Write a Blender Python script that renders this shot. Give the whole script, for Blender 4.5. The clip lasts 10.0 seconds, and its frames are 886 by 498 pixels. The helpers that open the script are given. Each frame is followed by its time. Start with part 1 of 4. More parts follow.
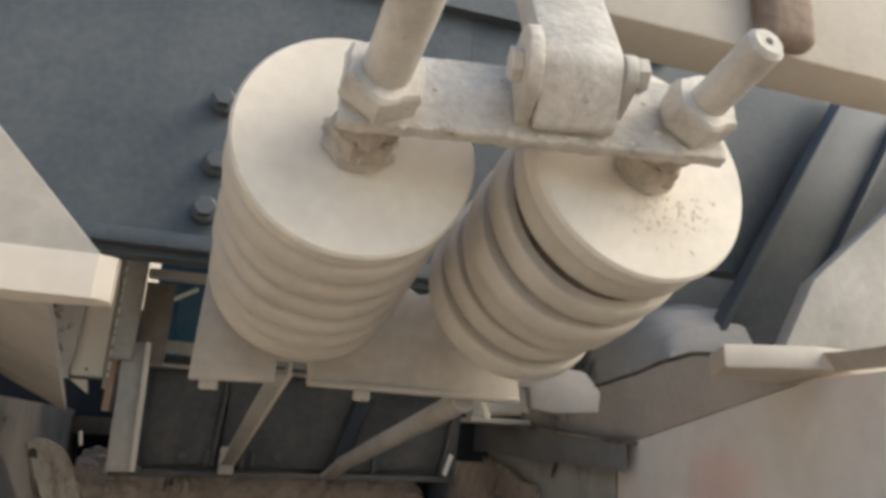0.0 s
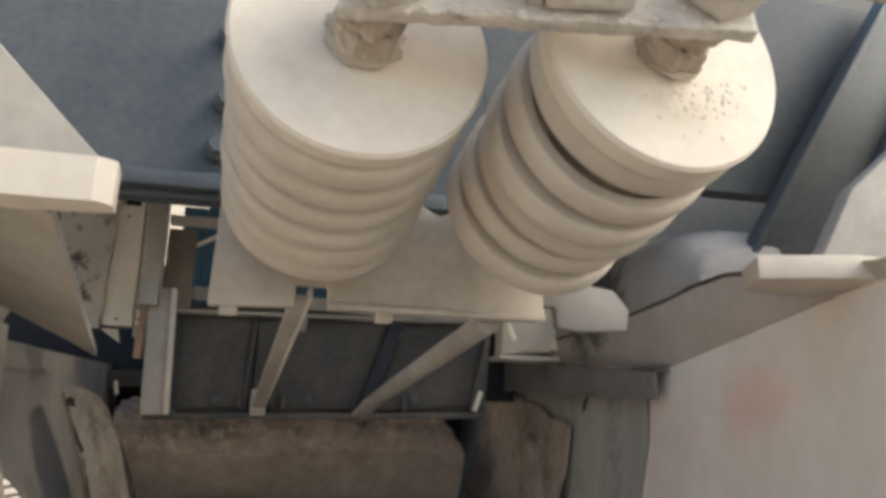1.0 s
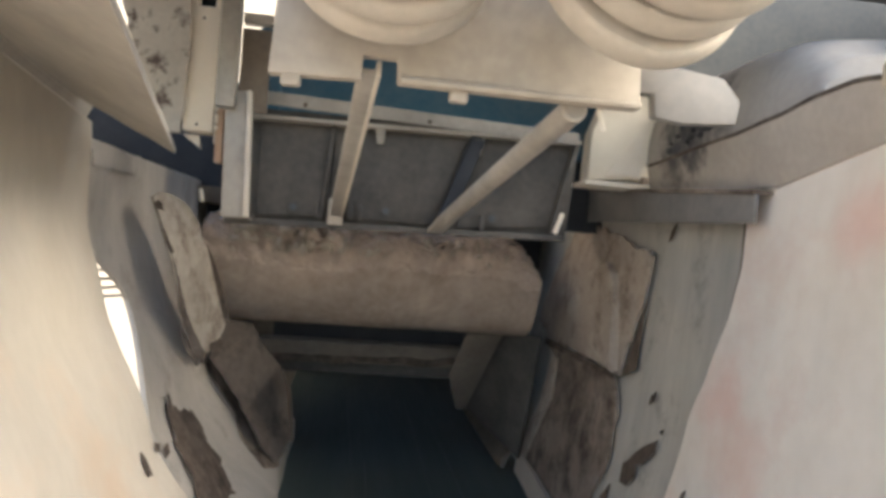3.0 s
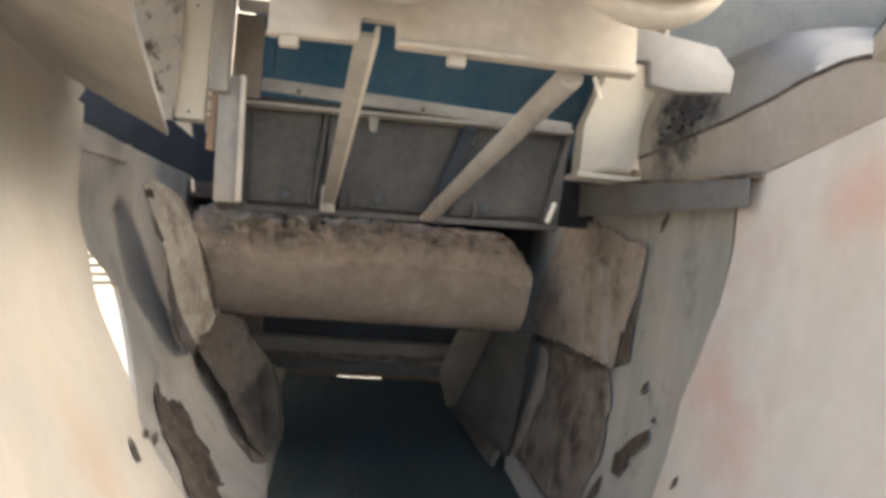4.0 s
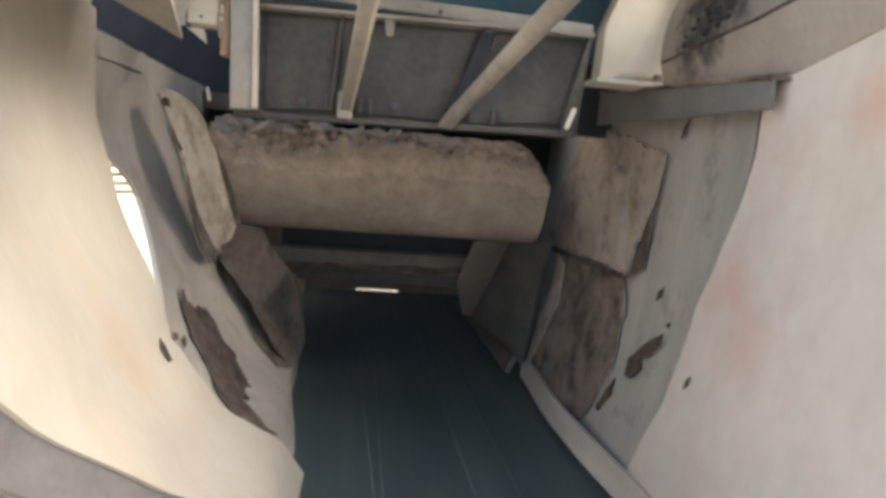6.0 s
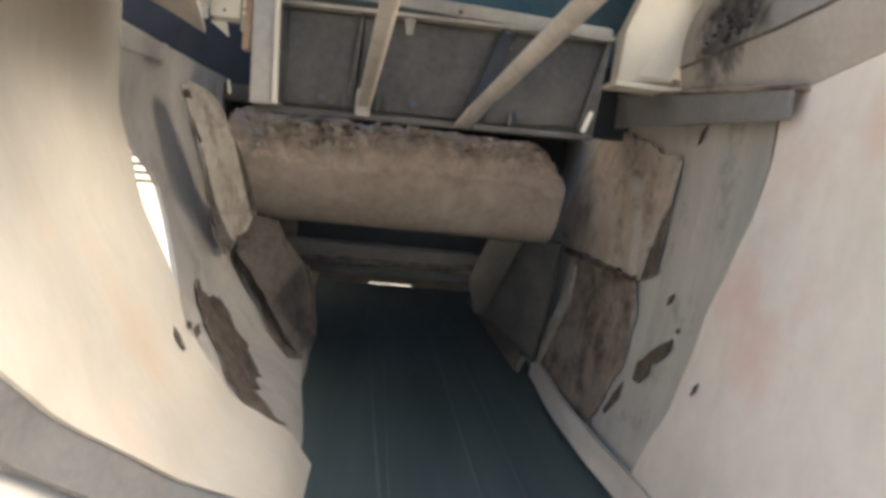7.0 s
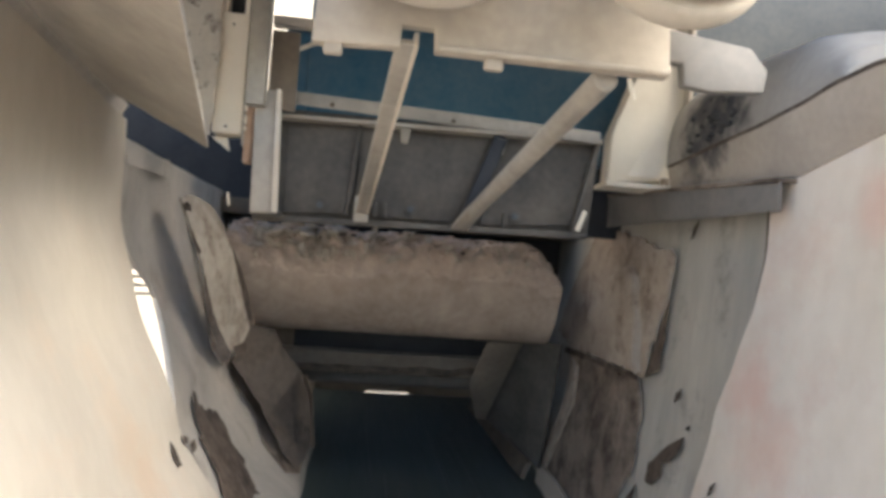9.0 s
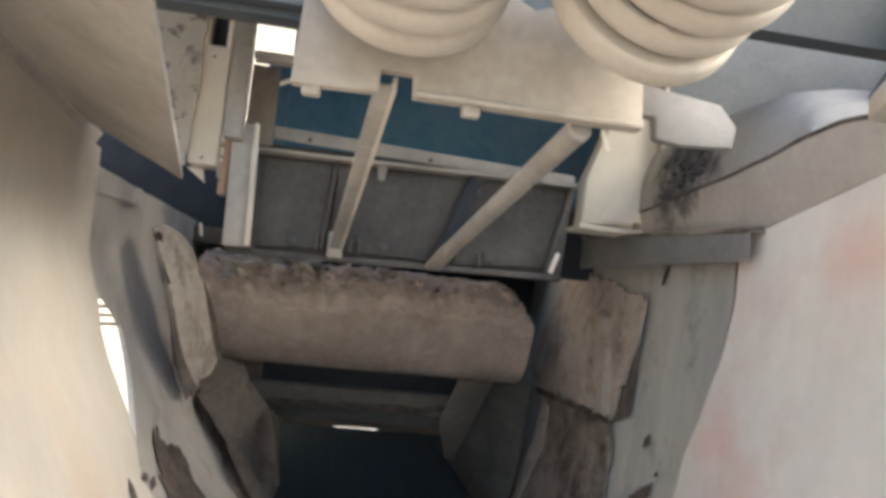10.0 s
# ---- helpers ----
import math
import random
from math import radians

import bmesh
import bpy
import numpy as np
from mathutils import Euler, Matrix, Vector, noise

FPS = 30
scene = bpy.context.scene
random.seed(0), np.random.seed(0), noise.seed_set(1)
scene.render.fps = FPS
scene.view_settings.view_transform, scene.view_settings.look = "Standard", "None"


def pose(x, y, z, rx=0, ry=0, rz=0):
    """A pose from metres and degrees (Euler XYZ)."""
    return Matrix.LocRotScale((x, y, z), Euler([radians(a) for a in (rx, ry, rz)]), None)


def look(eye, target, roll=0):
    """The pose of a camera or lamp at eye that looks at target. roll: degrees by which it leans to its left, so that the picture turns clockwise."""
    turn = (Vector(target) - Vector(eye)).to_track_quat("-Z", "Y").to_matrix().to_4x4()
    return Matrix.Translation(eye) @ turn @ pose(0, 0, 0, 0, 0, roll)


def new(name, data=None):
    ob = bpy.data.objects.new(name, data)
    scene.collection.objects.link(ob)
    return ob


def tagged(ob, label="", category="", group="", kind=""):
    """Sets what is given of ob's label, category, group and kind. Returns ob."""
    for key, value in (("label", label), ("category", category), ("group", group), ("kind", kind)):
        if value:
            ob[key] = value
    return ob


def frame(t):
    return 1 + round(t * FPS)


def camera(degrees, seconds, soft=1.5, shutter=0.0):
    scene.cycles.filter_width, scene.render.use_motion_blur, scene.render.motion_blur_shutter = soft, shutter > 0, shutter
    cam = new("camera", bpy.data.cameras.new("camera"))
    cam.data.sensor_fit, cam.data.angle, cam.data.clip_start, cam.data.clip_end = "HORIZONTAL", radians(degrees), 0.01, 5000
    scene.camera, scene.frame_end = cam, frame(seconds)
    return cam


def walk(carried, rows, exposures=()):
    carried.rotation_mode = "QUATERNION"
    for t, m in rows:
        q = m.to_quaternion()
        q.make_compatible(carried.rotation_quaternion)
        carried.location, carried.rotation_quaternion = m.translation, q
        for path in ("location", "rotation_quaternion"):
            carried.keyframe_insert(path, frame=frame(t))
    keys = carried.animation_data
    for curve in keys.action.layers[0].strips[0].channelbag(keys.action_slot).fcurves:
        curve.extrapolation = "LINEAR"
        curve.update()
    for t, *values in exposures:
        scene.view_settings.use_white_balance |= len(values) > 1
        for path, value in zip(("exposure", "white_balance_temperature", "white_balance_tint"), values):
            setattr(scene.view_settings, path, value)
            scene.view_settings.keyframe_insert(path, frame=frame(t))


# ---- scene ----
cam = camera(65.0, 10.0, soft=3.8)
PATH = [
    (0, (0.228, 0.129, 1.664), (0.746, 1.977, 2.225), 3.2),
    (0.5, (0.236, 0.139, 1.655), (0.755, 1.997, 2.181), 2.7),
    (1, (0.249, 0.164, 1.623), (0.707, 2.061, 2.062), 1.4),
    (1.5, (0.26, 0.196, 1.606), (0.619, 2.129, 1.973), 2.0),
    (2, (0.266, 0.212, 1.587), (0.558, 2.175, 1.834), 2.9),
    (2.5, (0.269, 0.229, 1.563), (0.538, 2.208, 1.669), 3.2),
    (3, (0.28, 0.245, 1.555), (0.53, 2.23, 1.553), 4.3),
    (3.2, (0.279, 0.239, 1.543), (0.535, 2.223, 1.533), 4.7),
    (4.3, (0.271, 0.25, 1.488), (0.574, 2.228, 1.530), 3.9),
    (4.5, (0.269, 0.251, 1.481), (0.58, 2.227, 1.49), 3.1),
    (5, (0.267, 0.246, 1.461), (0.575, 2.221, 1.383), 2.3),
    (5.5, (0.258, 0.238, 1.463), (0.552, 2.212, 1.335), 2.8),
    (6, (0.267, 0.24, 1.475), (0.523, 2.213, 1.27), 4.3),
    (6.2, (0.267, 0.239, 1.476), (0.514, 2.212, 1.248), 4.6),
    (7.3, (0.269, 0.227, 1.487), (0.485, 2.204, 1.273), 6.4),
    (7.5, (0.268, 0.228, 1.488), (0.485, 2.207, 1.303), 6.4),
    (8, (0.266, 0.228, 1.483), (0.481, 2.214, 1.392), 5.9),
    (8.5, (0.259, 0.228, 1.478), (0.471, 2.217, 1.475), 4.7),
    (9, (0.254, 0.23, 1.474), (0.465, 2.217, 1.556), 4.1),
    (9.5, (0.257, 0.228, 1.478), (0.473, 2.213, 1.596), 5.4),
    (10, (0.256, 0.229, 1.487), (0.529, 2.202, 1.67), 5.7),
]
walk(cam, [(t, look(eye, target, roll)) for t, eye, target, roll in PATH],
     [(0.0, 0.0, 6350, 5), (0.5, -0.04, 6350, 5), (1.0, 0.22, 6350, 5), (2.0, 0.62, 6400, 5), (2.5, 0.95, 6350, 5), (4.5, 1.28, 6350, 5), (7.5, 1.30, 6350, 5), (10.0, 1.17, 6100, 5)])

# ---- world, sun, exposure ----
SUN_EL, SUN_AZ = 39.0, 115.0   # degrees; azimuth clockwise from +y
world = bpy.data.worlds.new("sky_world")
scene.world = world
world.use_nodes = True
wn = world.node_tree
sky = wn.nodes.new("ShaderNodeTexSky")
sky.sky_type = "NISHITA"
sky.sun_disc = False
sky.sun_elevation = radians(SUN_EL)
sky.sun_rotation = radians(SUN_AZ)
sky.dust_density = 3.0
wn.links.new(sky.outputs[0], wn.nodes["Background"].inputs[0])
wn.nodes["Background"].inputs[1].default_value = 0.285
sun = new("sun", bpy.data.lights.new("sun", "SUN"))
sun.data.energy = 1.95
sun.data.angle = radians(40.0)
sun.data.color = (1.0, 0.90, 0.77)
_se, _sa = radians(SUN_EL), radians(SUN_AZ)
sun.matrix_world = look((0, 0, 5), (-math.sin(_sa) * math.cos(_se), -math.cos(_sa) * math.cos(_se), 5 - math.sin(_se)))


# ---- materials ----
def dusty(name, base, dust, amount=0.5, rough=0.75, metal=0.0, grain=60.0, blotch=6.0, bump=0.25, rust=None, rust_at=0.62, rust_soft=0.09, stretch=(1, 1, 1)):
    """Painted or bare metal under stone dust: base colour, dust film, optional rust spots, fine relief."""
    m = bpy.data.materials.new(name)
    m.use_nodes = True
    nt = m.node_tree
    b = nt.nodes["Principled BSDF"]
    tc = nt.nodes.new("ShaderNodeTexCoord")
    n1 = nt.nodes.new("ShaderNodeTexNoise")
    n1.inputs["Scale"].default_value = blotch
    n1.inputs["Detail"].default_value = 6
    n1.inputs["Roughness"].default_value = 0.62
    n2 = nt.nodes.new("ShaderNodeTexNoise")
    n2.inputs["Scale"].default_value = grain
    n2.inputs["Detail"].default_value = 5
    st = nt.nodes.new("ShaderNodeMapping")
    st.inputs["Scale"].default_value = stretch
    nt.links.new(tc.outputs["Object"], st.inputs["Vector"])
    for n in (n1, n2):
        nt.links.new(st.outputs[0], n.inputs["Vector"])
    add = nt.nodes.new("ShaderNodeMath")
    add.operation = "MULTIPLY_ADD"
    add.inputs[1].default_value = 0.4
    nt.links.new(n2.outputs["Fac"], add.inputs[0])
    nt.links.new(n1.outputs["Fac"], add.inputs[2])
    ramp = nt.nodes.new("ShaderNodeMapRange")
    c = 1.02 - 0.5 * amount
    ramp.inputs["From Min"].default_value = c - 0.3
    ramp.inputs["From Max"].default_value = c + 0.2
    nt.links.new(add.outputs[0], ramp.inputs["Value"])
    mix = nt.nodes.new("ShaderNodeMix")
    mix.data_type = "RGBA"
    mix.inputs["A"].default_value = (*base, 1)
    mix.inputs["B"].default_value = (*dust, 1)
    nt.links.new(ramp.outputs[0], mix.inputs["Factor"])
    out = mix.outputs["Result"]
    if rust:
        n3 = nt.nodes.new("ShaderNodeTexNoise")
        n3.inputs["Scale"].default_value = blotch * 1.7
        n3.inputs["Detail"].default_value = 8
        n3.inputs["Roughness"].default_value = 0.7
        mp = nt.nodes.new("ShaderNodeMapping")
        mp.inputs["Location"].default_value = (3.1, 7.7, 1.3)
        nt.links.new(tc.outputs["Object"], mp.inputs["Vector"])
        nt.links.new(mp.outputs[0], n3.inputs["Vector"])
        r3 = nt.nodes.new("ShaderNodeMapRange")
        r3.inputs["From Min"].default_value = rust_at
        r3.inputs["From Max"].default_value = rust_at + rust_soft
        nt.links.new(n3.outputs["Fac"], r3.inputs["Value"])
        mix2 = nt.nodes.new("ShaderNodeMix")
        mix2.data_type = "RGBA"
        mix2.inputs["B"].default_value = (*rust, 1)
        nt.links.new(out, mix2.inputs["A"])
        nt.links.new(r3.outputs[0], mix2.inputs["Factor"])
        out = mix2.outputs["Result"]
    nt.links.new(out, b.inputs["Base Color"])
    rr = nt.nodes.new("ShaderNodeMapRange")
    rr.inputs["To Min"].default_value = max(0.1, rough - 0.12)
    rr.inputs["To Max"].default_value = min(1.0, rough + 0.12)
    nt.links.new(n2.outputs["Fac"], rr.inputs["Value"])
    nt.links.new(rr.outputs[0], b.inputs["Roughness"])
    b.inputs["Metallic"].default_value = metal
    b.inputs["Specular IOR Level"].default_value = 0.3
    bp = nt.nodes.new("ShaderNodeBump")
    bp.inputs["Strength"].default_value = bump
    bp.inputs["Distance"].default_value = 0.004
    nt.links.new(add.outputs[0], bp.inputs["Height"])
    nt.links.new(bp.outputs[0], b.inputs["Normal"])
    return m


def stained(m, colour, spots, grain=9.0):
    """Soft-edged stains on a surface: (centre, radius, strength) in the object's own places."""
    nt = m.node_tree
    b = nt.nodes["Principled BSDF"]
    tc = nt.nodes.new("ShaderNodeTexCoord")
    nz = nt.nodes.new("ShaderNodeTexNoise")
    nz.inputs["Scale"].default_value = grain
    nz.inputs["Detail"].default_value = 7
    nz.inputs["Roughness"].default_value = 0.62
    nt.links.new(tc.outputs["Object"], nz.inputs["Vector"])
    for centre, radius, strength in spots:
        link_in = b.inputs["Base Color"].links[0].from_socket
        d = nt.nodes.new("ShaderNodeVectorMath")
        d.operation = "DISTANCE"
        d.inputs[1].default_value = centre
        nt.links.new(tc.outputs["Object"], d.inputs[0])
        w = nt.nodes.new("ShaderNodeMath")
        w.operation = "MULTIPLY_ADD"
        w.inputs[1].default_value = radius * 1.6
        nt.links.new(nz.outputs["Fac"], w.inputs[0])
        nt.links.new(d.outputs["Value"], w.inputs[2])
        r = nt.nodes.new("ShaderNodeMapRange")
        r.interpolation_type = "SMOOTHSTEP"
        r.inputs["From Min"].default_value = radius * 2.0
        r.inputs["From Max"].default_value = radius * 0.8
        r.inputs["To Max"].default_value = strength
        nt.links.new(w.outputs[0], r.inputs["Value"])
        mx = nt.nodes.new("ShaderNodeMix")
        mx.data_type = "RGBA"
        mx.inputs["B"].default_value = (*colour, 1)
        nt.links.new(link_in, mx.inputs["A"])
        nt.links.new(r.outputs[0], mx.inputs["Factor"])
        nt.links.new(mx.outputs["Result"], b.inputs["Base Color"])


DUST = (0.60, 0.53, 0.43)
M_CREAM = dusty("dusty_cream_paint", (0.47, 0.41, 0.335), (0.60, 0.535, 0.45), 0.5, 0.8)
M_RUBBER = dusty("dusty_rubber", (0.42, 0.37, 0.30), (0.56, 0.50, 0.42), 0.55, 0.85, grain=90)
M_STEEL = dusty("dusty_grey_steel", (0.42, 0.38, 0.33), (0.62, 0.57, 0.5), 0.5, 0.6, 0.1)
M_CHUTE = dusty("dusty_chute_sheet", (0.64, 0.575, 0.50), (0.79, 0.725, 0.65), 0.5, 0.55, 0.0, grain=22, blotch=2.4, bump=0.2, rust=(0.62, 0.44, 0.375), rust_at=0.51, rust_soft=0.38, stretch=(1, 1.2, 0.9))
# cream sheet with the left wall's warm light put into its tint
M_CHUTE_WARM = dusty("cream_sheet_warm_light", (0.49, 0.43, 0.348), (0.61, 0.548, 0.458), 0.5, 0.55, 0.0, grain=30, blotch=2.5, bump=0.12, rust=(0.62, 0.47, 0.34), rust_at=0.54, rust_soft=0.4, stretch=(1, 1.6, 0.6))
M_LINER_PALE = dusty("pale_worn_liner", (0.35, 0.318, 0.276), (0.52, 0.478, 0.418), 0.5, 0.6, 0.1, blotch=4.0, rust=(0.24, 0.19, 0.15), rust_at=0.56, rust_soft=0.25, stretch=(1, 1.6, 0.6))
M_LINER_GREEN = dusty("grey_green_liner", (0.40, 0.385, 0.345), (0.58, 0.55, 0.49), 0.5, 0.55, 0.15, blotch=4.5, grain=40, rust=(0.17, 0.135, 0.11), rust_at=0.55, rust_soft=0.28, stretch=(1, 2.2, 0.35))
M_STREAK = dusty("dusty_belt_streak", (0.10, 0.118, 0.115), (0.17, 0.182, 0.175), 0.5, 0.45, grain=40)
M_DARK = dusty("dark_slate_paint", (0.058, 0.068, 0.078), (0.13, 0.135, 0.135), 0.42, 0.6, blotch=3.0)
M_PANEL = dusty("charcoal_panel", (0.056, 0.052, 0.048), (0.14, 0.125, 0.108), 0.4, 0.7)
M_BLUE = dusty("blue_machine_paint", (0.03, 0.10, 0.16), (0.10, 0.15, 0.19), 0.35, 0.45)
# dust-caked steel, darker than the crust to paint the lower half's shade
M_BEAM = dusty("dust_caked_beam_shaded", (0.27, 0.21, 0.17), (0.50, 0.41, 0.338), 0.5, 0.9, grain=45, bump=0.5)
M_RUST = dusty("rusty_steel", (0.16, 0.10, 0.07), (0.40, 0.33, 0.26), 0.45, 0.85, grain=70, bump=0.5)
M_STRIP = dusty("dirty_pale_strip", (0.28, 0.242, 0.20), (0.45, 0.40, 0.338), 0.5, 0.8, blotch=7.0, grain=45, bump=0.5, rust=(0.13, 0.10, 0.08), rust_at=0.50, rust_soft=0.2)
M_CASING = dusty("dusty_casing_paint", (0.27, 0.245, 0.222), (0.40, 0.37, 0.335), 0.5, 0.7, blotch=3.0, bump=0.12)
M_SHEET_STAIN = dusty("dusty_flange_sheet", (0.34, 0.295, 0.25), (0.48, 0.43, 0.37), 0.5, 0.75, blotch=4.0, bump=0.12)
M_BELT = dusty("black_belt_rubber", (0.052, 0.074, 0.071), (0.105, 0.124, 0.117), 0.42, 0.34, blotch=5, grain=30, bump=0.06, stretch=(2.2, 0.12, 1))
M_ROCK = dusty("stone_rubble", (0.30, 0.25, 0.2), (0.5, 0.44, 0.36), 0.5, 0.95, bump=0.7)
# near-black for painted shade in gaps, and for the panel's dark rib
M_BLACK = dusty("gap_shade_and_rib_black", (0.022, 0.026, 0.034), (0.05, 0.053, 0.06), 0.35, 0.8)
M_COPPER = dusty("rusted_angle_iron", (0.36, 0.2, 0.12), (0.5, 0.42, 0.33), 0.45, 0.7)
M_BROWN = dusty("brown_wear_plate", (0.20, 0.155, 0.122), (0.36, 0.298, 0.24), 0.45, 0.8, blotch=5.0, bump=0.4, rust=(0.075, 0.055, 0.042), rust_at=0.45, rust_soft=0.2)
M_TRI = dusty("tan_wear_plate", (0.31, 0.25, 0.202), (0.50, 0.428, 0.355), 0.5, 0.8, blotch=5.0, bump=0.4, rust=(0.12, 0.088, 0.068), rust_at=0.50, rust_soft=0.22)
M_PALE = dusty("pale_cream_paint", (0.74, 0.665, 0.55), (0.82, 0.75, 0.635), 0.5, 0.6, bump=0.1)
M_FLAKE = dusty("flaking_paint", (0.42, 0.38, 0.32), (0.58, 0.53, 0.45), 0.5, 0.8, blotch=9, rust=(0.12, 0.09, 0.075), rust_at=0.52)
# dark rust of tears and seams; also painted shade in grooves and hollows
M_HOLE = dusty("dark_rust_and_hollow_shade", (0.045, 0.035, 0.028), (0.20, 0.155, 0.12), 0.38, 0.9, grain=90, blotch=18, bump=0.6)
M_CRUST = dusty("stone_dust_crust", (0.35, 0.272, 0.222), (0.60, 0.495, 0.412), 0.5, 0.95, grain=55, bump=0.6)
M_GREASE = dusty("dark_grease", (0.045, 0.046, 0.052), (0.10, 0.098, 0.098), 0.45, 0.7, blotch=14)
M_YOKE = dusty("pitted_grey_steel", (0.36, 0.325, 0.28), (0.60, 0.555, 0.485), 0.5, 0.75, 0.05, grain=130, blotch=16, bump=0.7, rust=(0.24, 0.18, 0.13), rust_at=0.60, rust_soft=0.12)
M_NUT = dusty("mud_caked_steel", (0.25, 0.20, 0.155), (0.47, 0.405, 0.33), 0.5, 0.9, grain=110, blotch=22, bump=0.8)
# stone dust, lightened to paint the strong light on the end plates
M_CAP = dusty("lit_dust_cap", (0.55, 0.49, 0.405), (0.68, 0.615, 0.52), 0.5, 0.85, grain=80, blotch=9, bump=0.3)
M_PLATE = dusty("dusty_plate_steel", (0.34, 0.295, 0.24), (0.50, 0.445, 0.37), 0.5, 0.75, blotch=7)
# brown steel, dark enough to carry the tunnel's shade in its colour
M_DIM = dusty("brown_steel_and_tunnel_shade", (0.12, 0.098, 0.078), (0.23, 0.19, 0.15), 0.45, 0.85)
M_GUSSET = dusty("grimy_brown_steel", (0.07, 0.056, 0.046), (0.17, 0.138, 0.112), 0.45, 0.85, blotch=6, grain=45, bump=0.6, rust=(0.035, 0.028, 0.024), rust_at=0.5, rust_soft=0.2)
M_STRAP = dusty("dusty_strap_steel", (0.27, 0.245, 0.212), (0.44, 0.402, 0.35), 0.5, 0.6, 0.1)
M_RAIL = dusty("grey_rail_steel", (0.22, 0.205, 0.19), (0.38, 0.35, 0.31), 0.5, 0.7)
M_LIP = dusty("grey_rubber_lip", (0.13, 0.125, 0.12), (0.24, 0.22, 0.20), 0.5, 0.7)
M_GROUND = dusty("pale_quarry_ground", (0.42, 0.36, 0.28), (0.55, 0.48, 0.39), 0.5, 0.95, grain=4, blotch=0.3)


PINK = (((0.018, 0.40, 0.84), 0.10, 0.5), ((-0.008, 0.74, 0.50), 0.10, 0.5), ((-0.01, 0.66, 0.40), 0.13, 0.3))
TAN = (((0.07, 0.09, 0.34), 0.09, 0.3), ((0.095, 0.13, 0.27), 0.07, 0.3), ((0.04, -0.10, 0.20), 0.12, 0.25))
SOOT = [((1.05 + dx, 1.83 + dy, 1.90 + dz), r, k) for dx, dy, dz, r, k in ((0, 0, 0, 0.15, 0.9), (0, 0.06, 0.05, 0.11, 0.9), (0, -0.09, 0.02, 0.10, 0.9), (0.02, -0.02, 0.07, 0.08, 0.8), (0, -0.16, -0.03, 0.05, 0.8), (0, 0.05, -0.08, 0.09, 0.8), (0, -0.05, -0.09, 0.06, 0.7))]
stained(M_CASING, (0.045, 0.045, 0.052), [(tuple(Vector(c) - Vector((1.06, 1.6, 1.8))), r, k) for c, r, k in SOOT], 26.0)
stained(M_SHEET_STAIN, (0.045, 0.045, 0.052), [(tuple(Vector(c) - Vector((1.05, 1.0, 1.7))), r, k) for c, r, k in SOOT], 26.0)
stained(M_CHUTE, (0.70, 0.40, 0.33), PINK)
stained(M_CHUTE_WARM, (0.55, 0.36, 0.22), TAN)


# ---- mesh helpers ----
def smooth(ob, on=True):
    for p in ob.data.polygons:
        p.use_smooth = on
    return ob


def finish(name, bm, material, at, round_=False):
    bmesh.ops.recalc_face_normals(bm, faces=bm.faces)
    bm.transform(Matrix.Translation(-Vector(at)))
    me = bpy.data.meshes.new(name)
    bm.to_mesh(me)
    bm.free()
    me.materials.append(material)
    ob = new(name, me)
    if round_:
        smooth(ob)
        me.set_sharp_from_angle(angle=radians(35))
    return ob


def thing(name, at, label, category, group="", kind=""):
    ob = new(name)
    ob.empty_display_size = 0.05
    ob.location = at
    return tagged(ob, label, category, group, kind)


def origin(ob):
    p = Vector(ob.location)
    while ob.parent:
        ob = ob.parent
        p += Vector(ob.location)
    return p


def part(name, bm, material, parent, label="", round_=True):
    """One mesh, given in world places, as a child of a thing or a part."""
    ob = finish(name, bm, material, origin(parent), round_)
    ob.parent = parent
    return tagged(ob, label)


def solo(name, bm, material, at, label, category, group="", kind="", round_=True):
    ob = finish(name, bm, material, at, round_)
    ob.location = at
    return tagged(ob, label, category, group, kind)


def box(x0, x1, y0, y1, z0, z1, bevel=0.004, m=None, seg=2):
    bm = bmesh.new()
    bmesh.ops.create_cube(bm, size=1.0)
    bm.transform(Matrix.Translation(((x0 + x1) / 2, (y0 + y1) / 2, (z0 + z1) / 2)) @ Matrix.Diagonal((x1 - x0, y1 - y0, z1 - z0, 1)))
    if bevel:
        bmesh.ops.bevel(bm, geom=bm.edges[:], offset=bevel, segments=seg, affect="EDGES", profile=0.5)
    if m:
        bm.transform(m)
    return bm


def prism(points, vec, bevel=0.003):
    """A flat outline (3D points) pushed along vec."""
    bm = bmesh.new()
    f0 = bm.faces.new([bm.verts.new(p) for p in points])
    r = bmesh.ops.extrude_face_region(bm, geom=[f0])
    bmesh.ops.translate(bm, verts=[v for v in r["geom"] if isinstance(v, bmesh.types.BMVert)], vec=vec)
    bmesh.ops.recalc_face_normals(bm, faces=bm.faces)
    if bevel:
        bmesh.ops.bevel(bm, geom=bm.edges[:], offset=bevel, segments=2, affect="EDGES", profile=0.5)
    return bm


def along(p0, p1, up=(0, 0, 1)):
    """A frame at p0 with z to p1 and x as near to up-normal as can be."""
    z = (Vector(p1) - Vector(p0)).normalized()
    x = Vector(up).cross(z)
    x = x.normalized() if x.length > 1e-6 else Vector((1, 0, 0))
    y = z.cross(x)
    m = Matrix((x, y, z)).transposed().to_4x4()
    m.translation = Vector(p0)
    return m


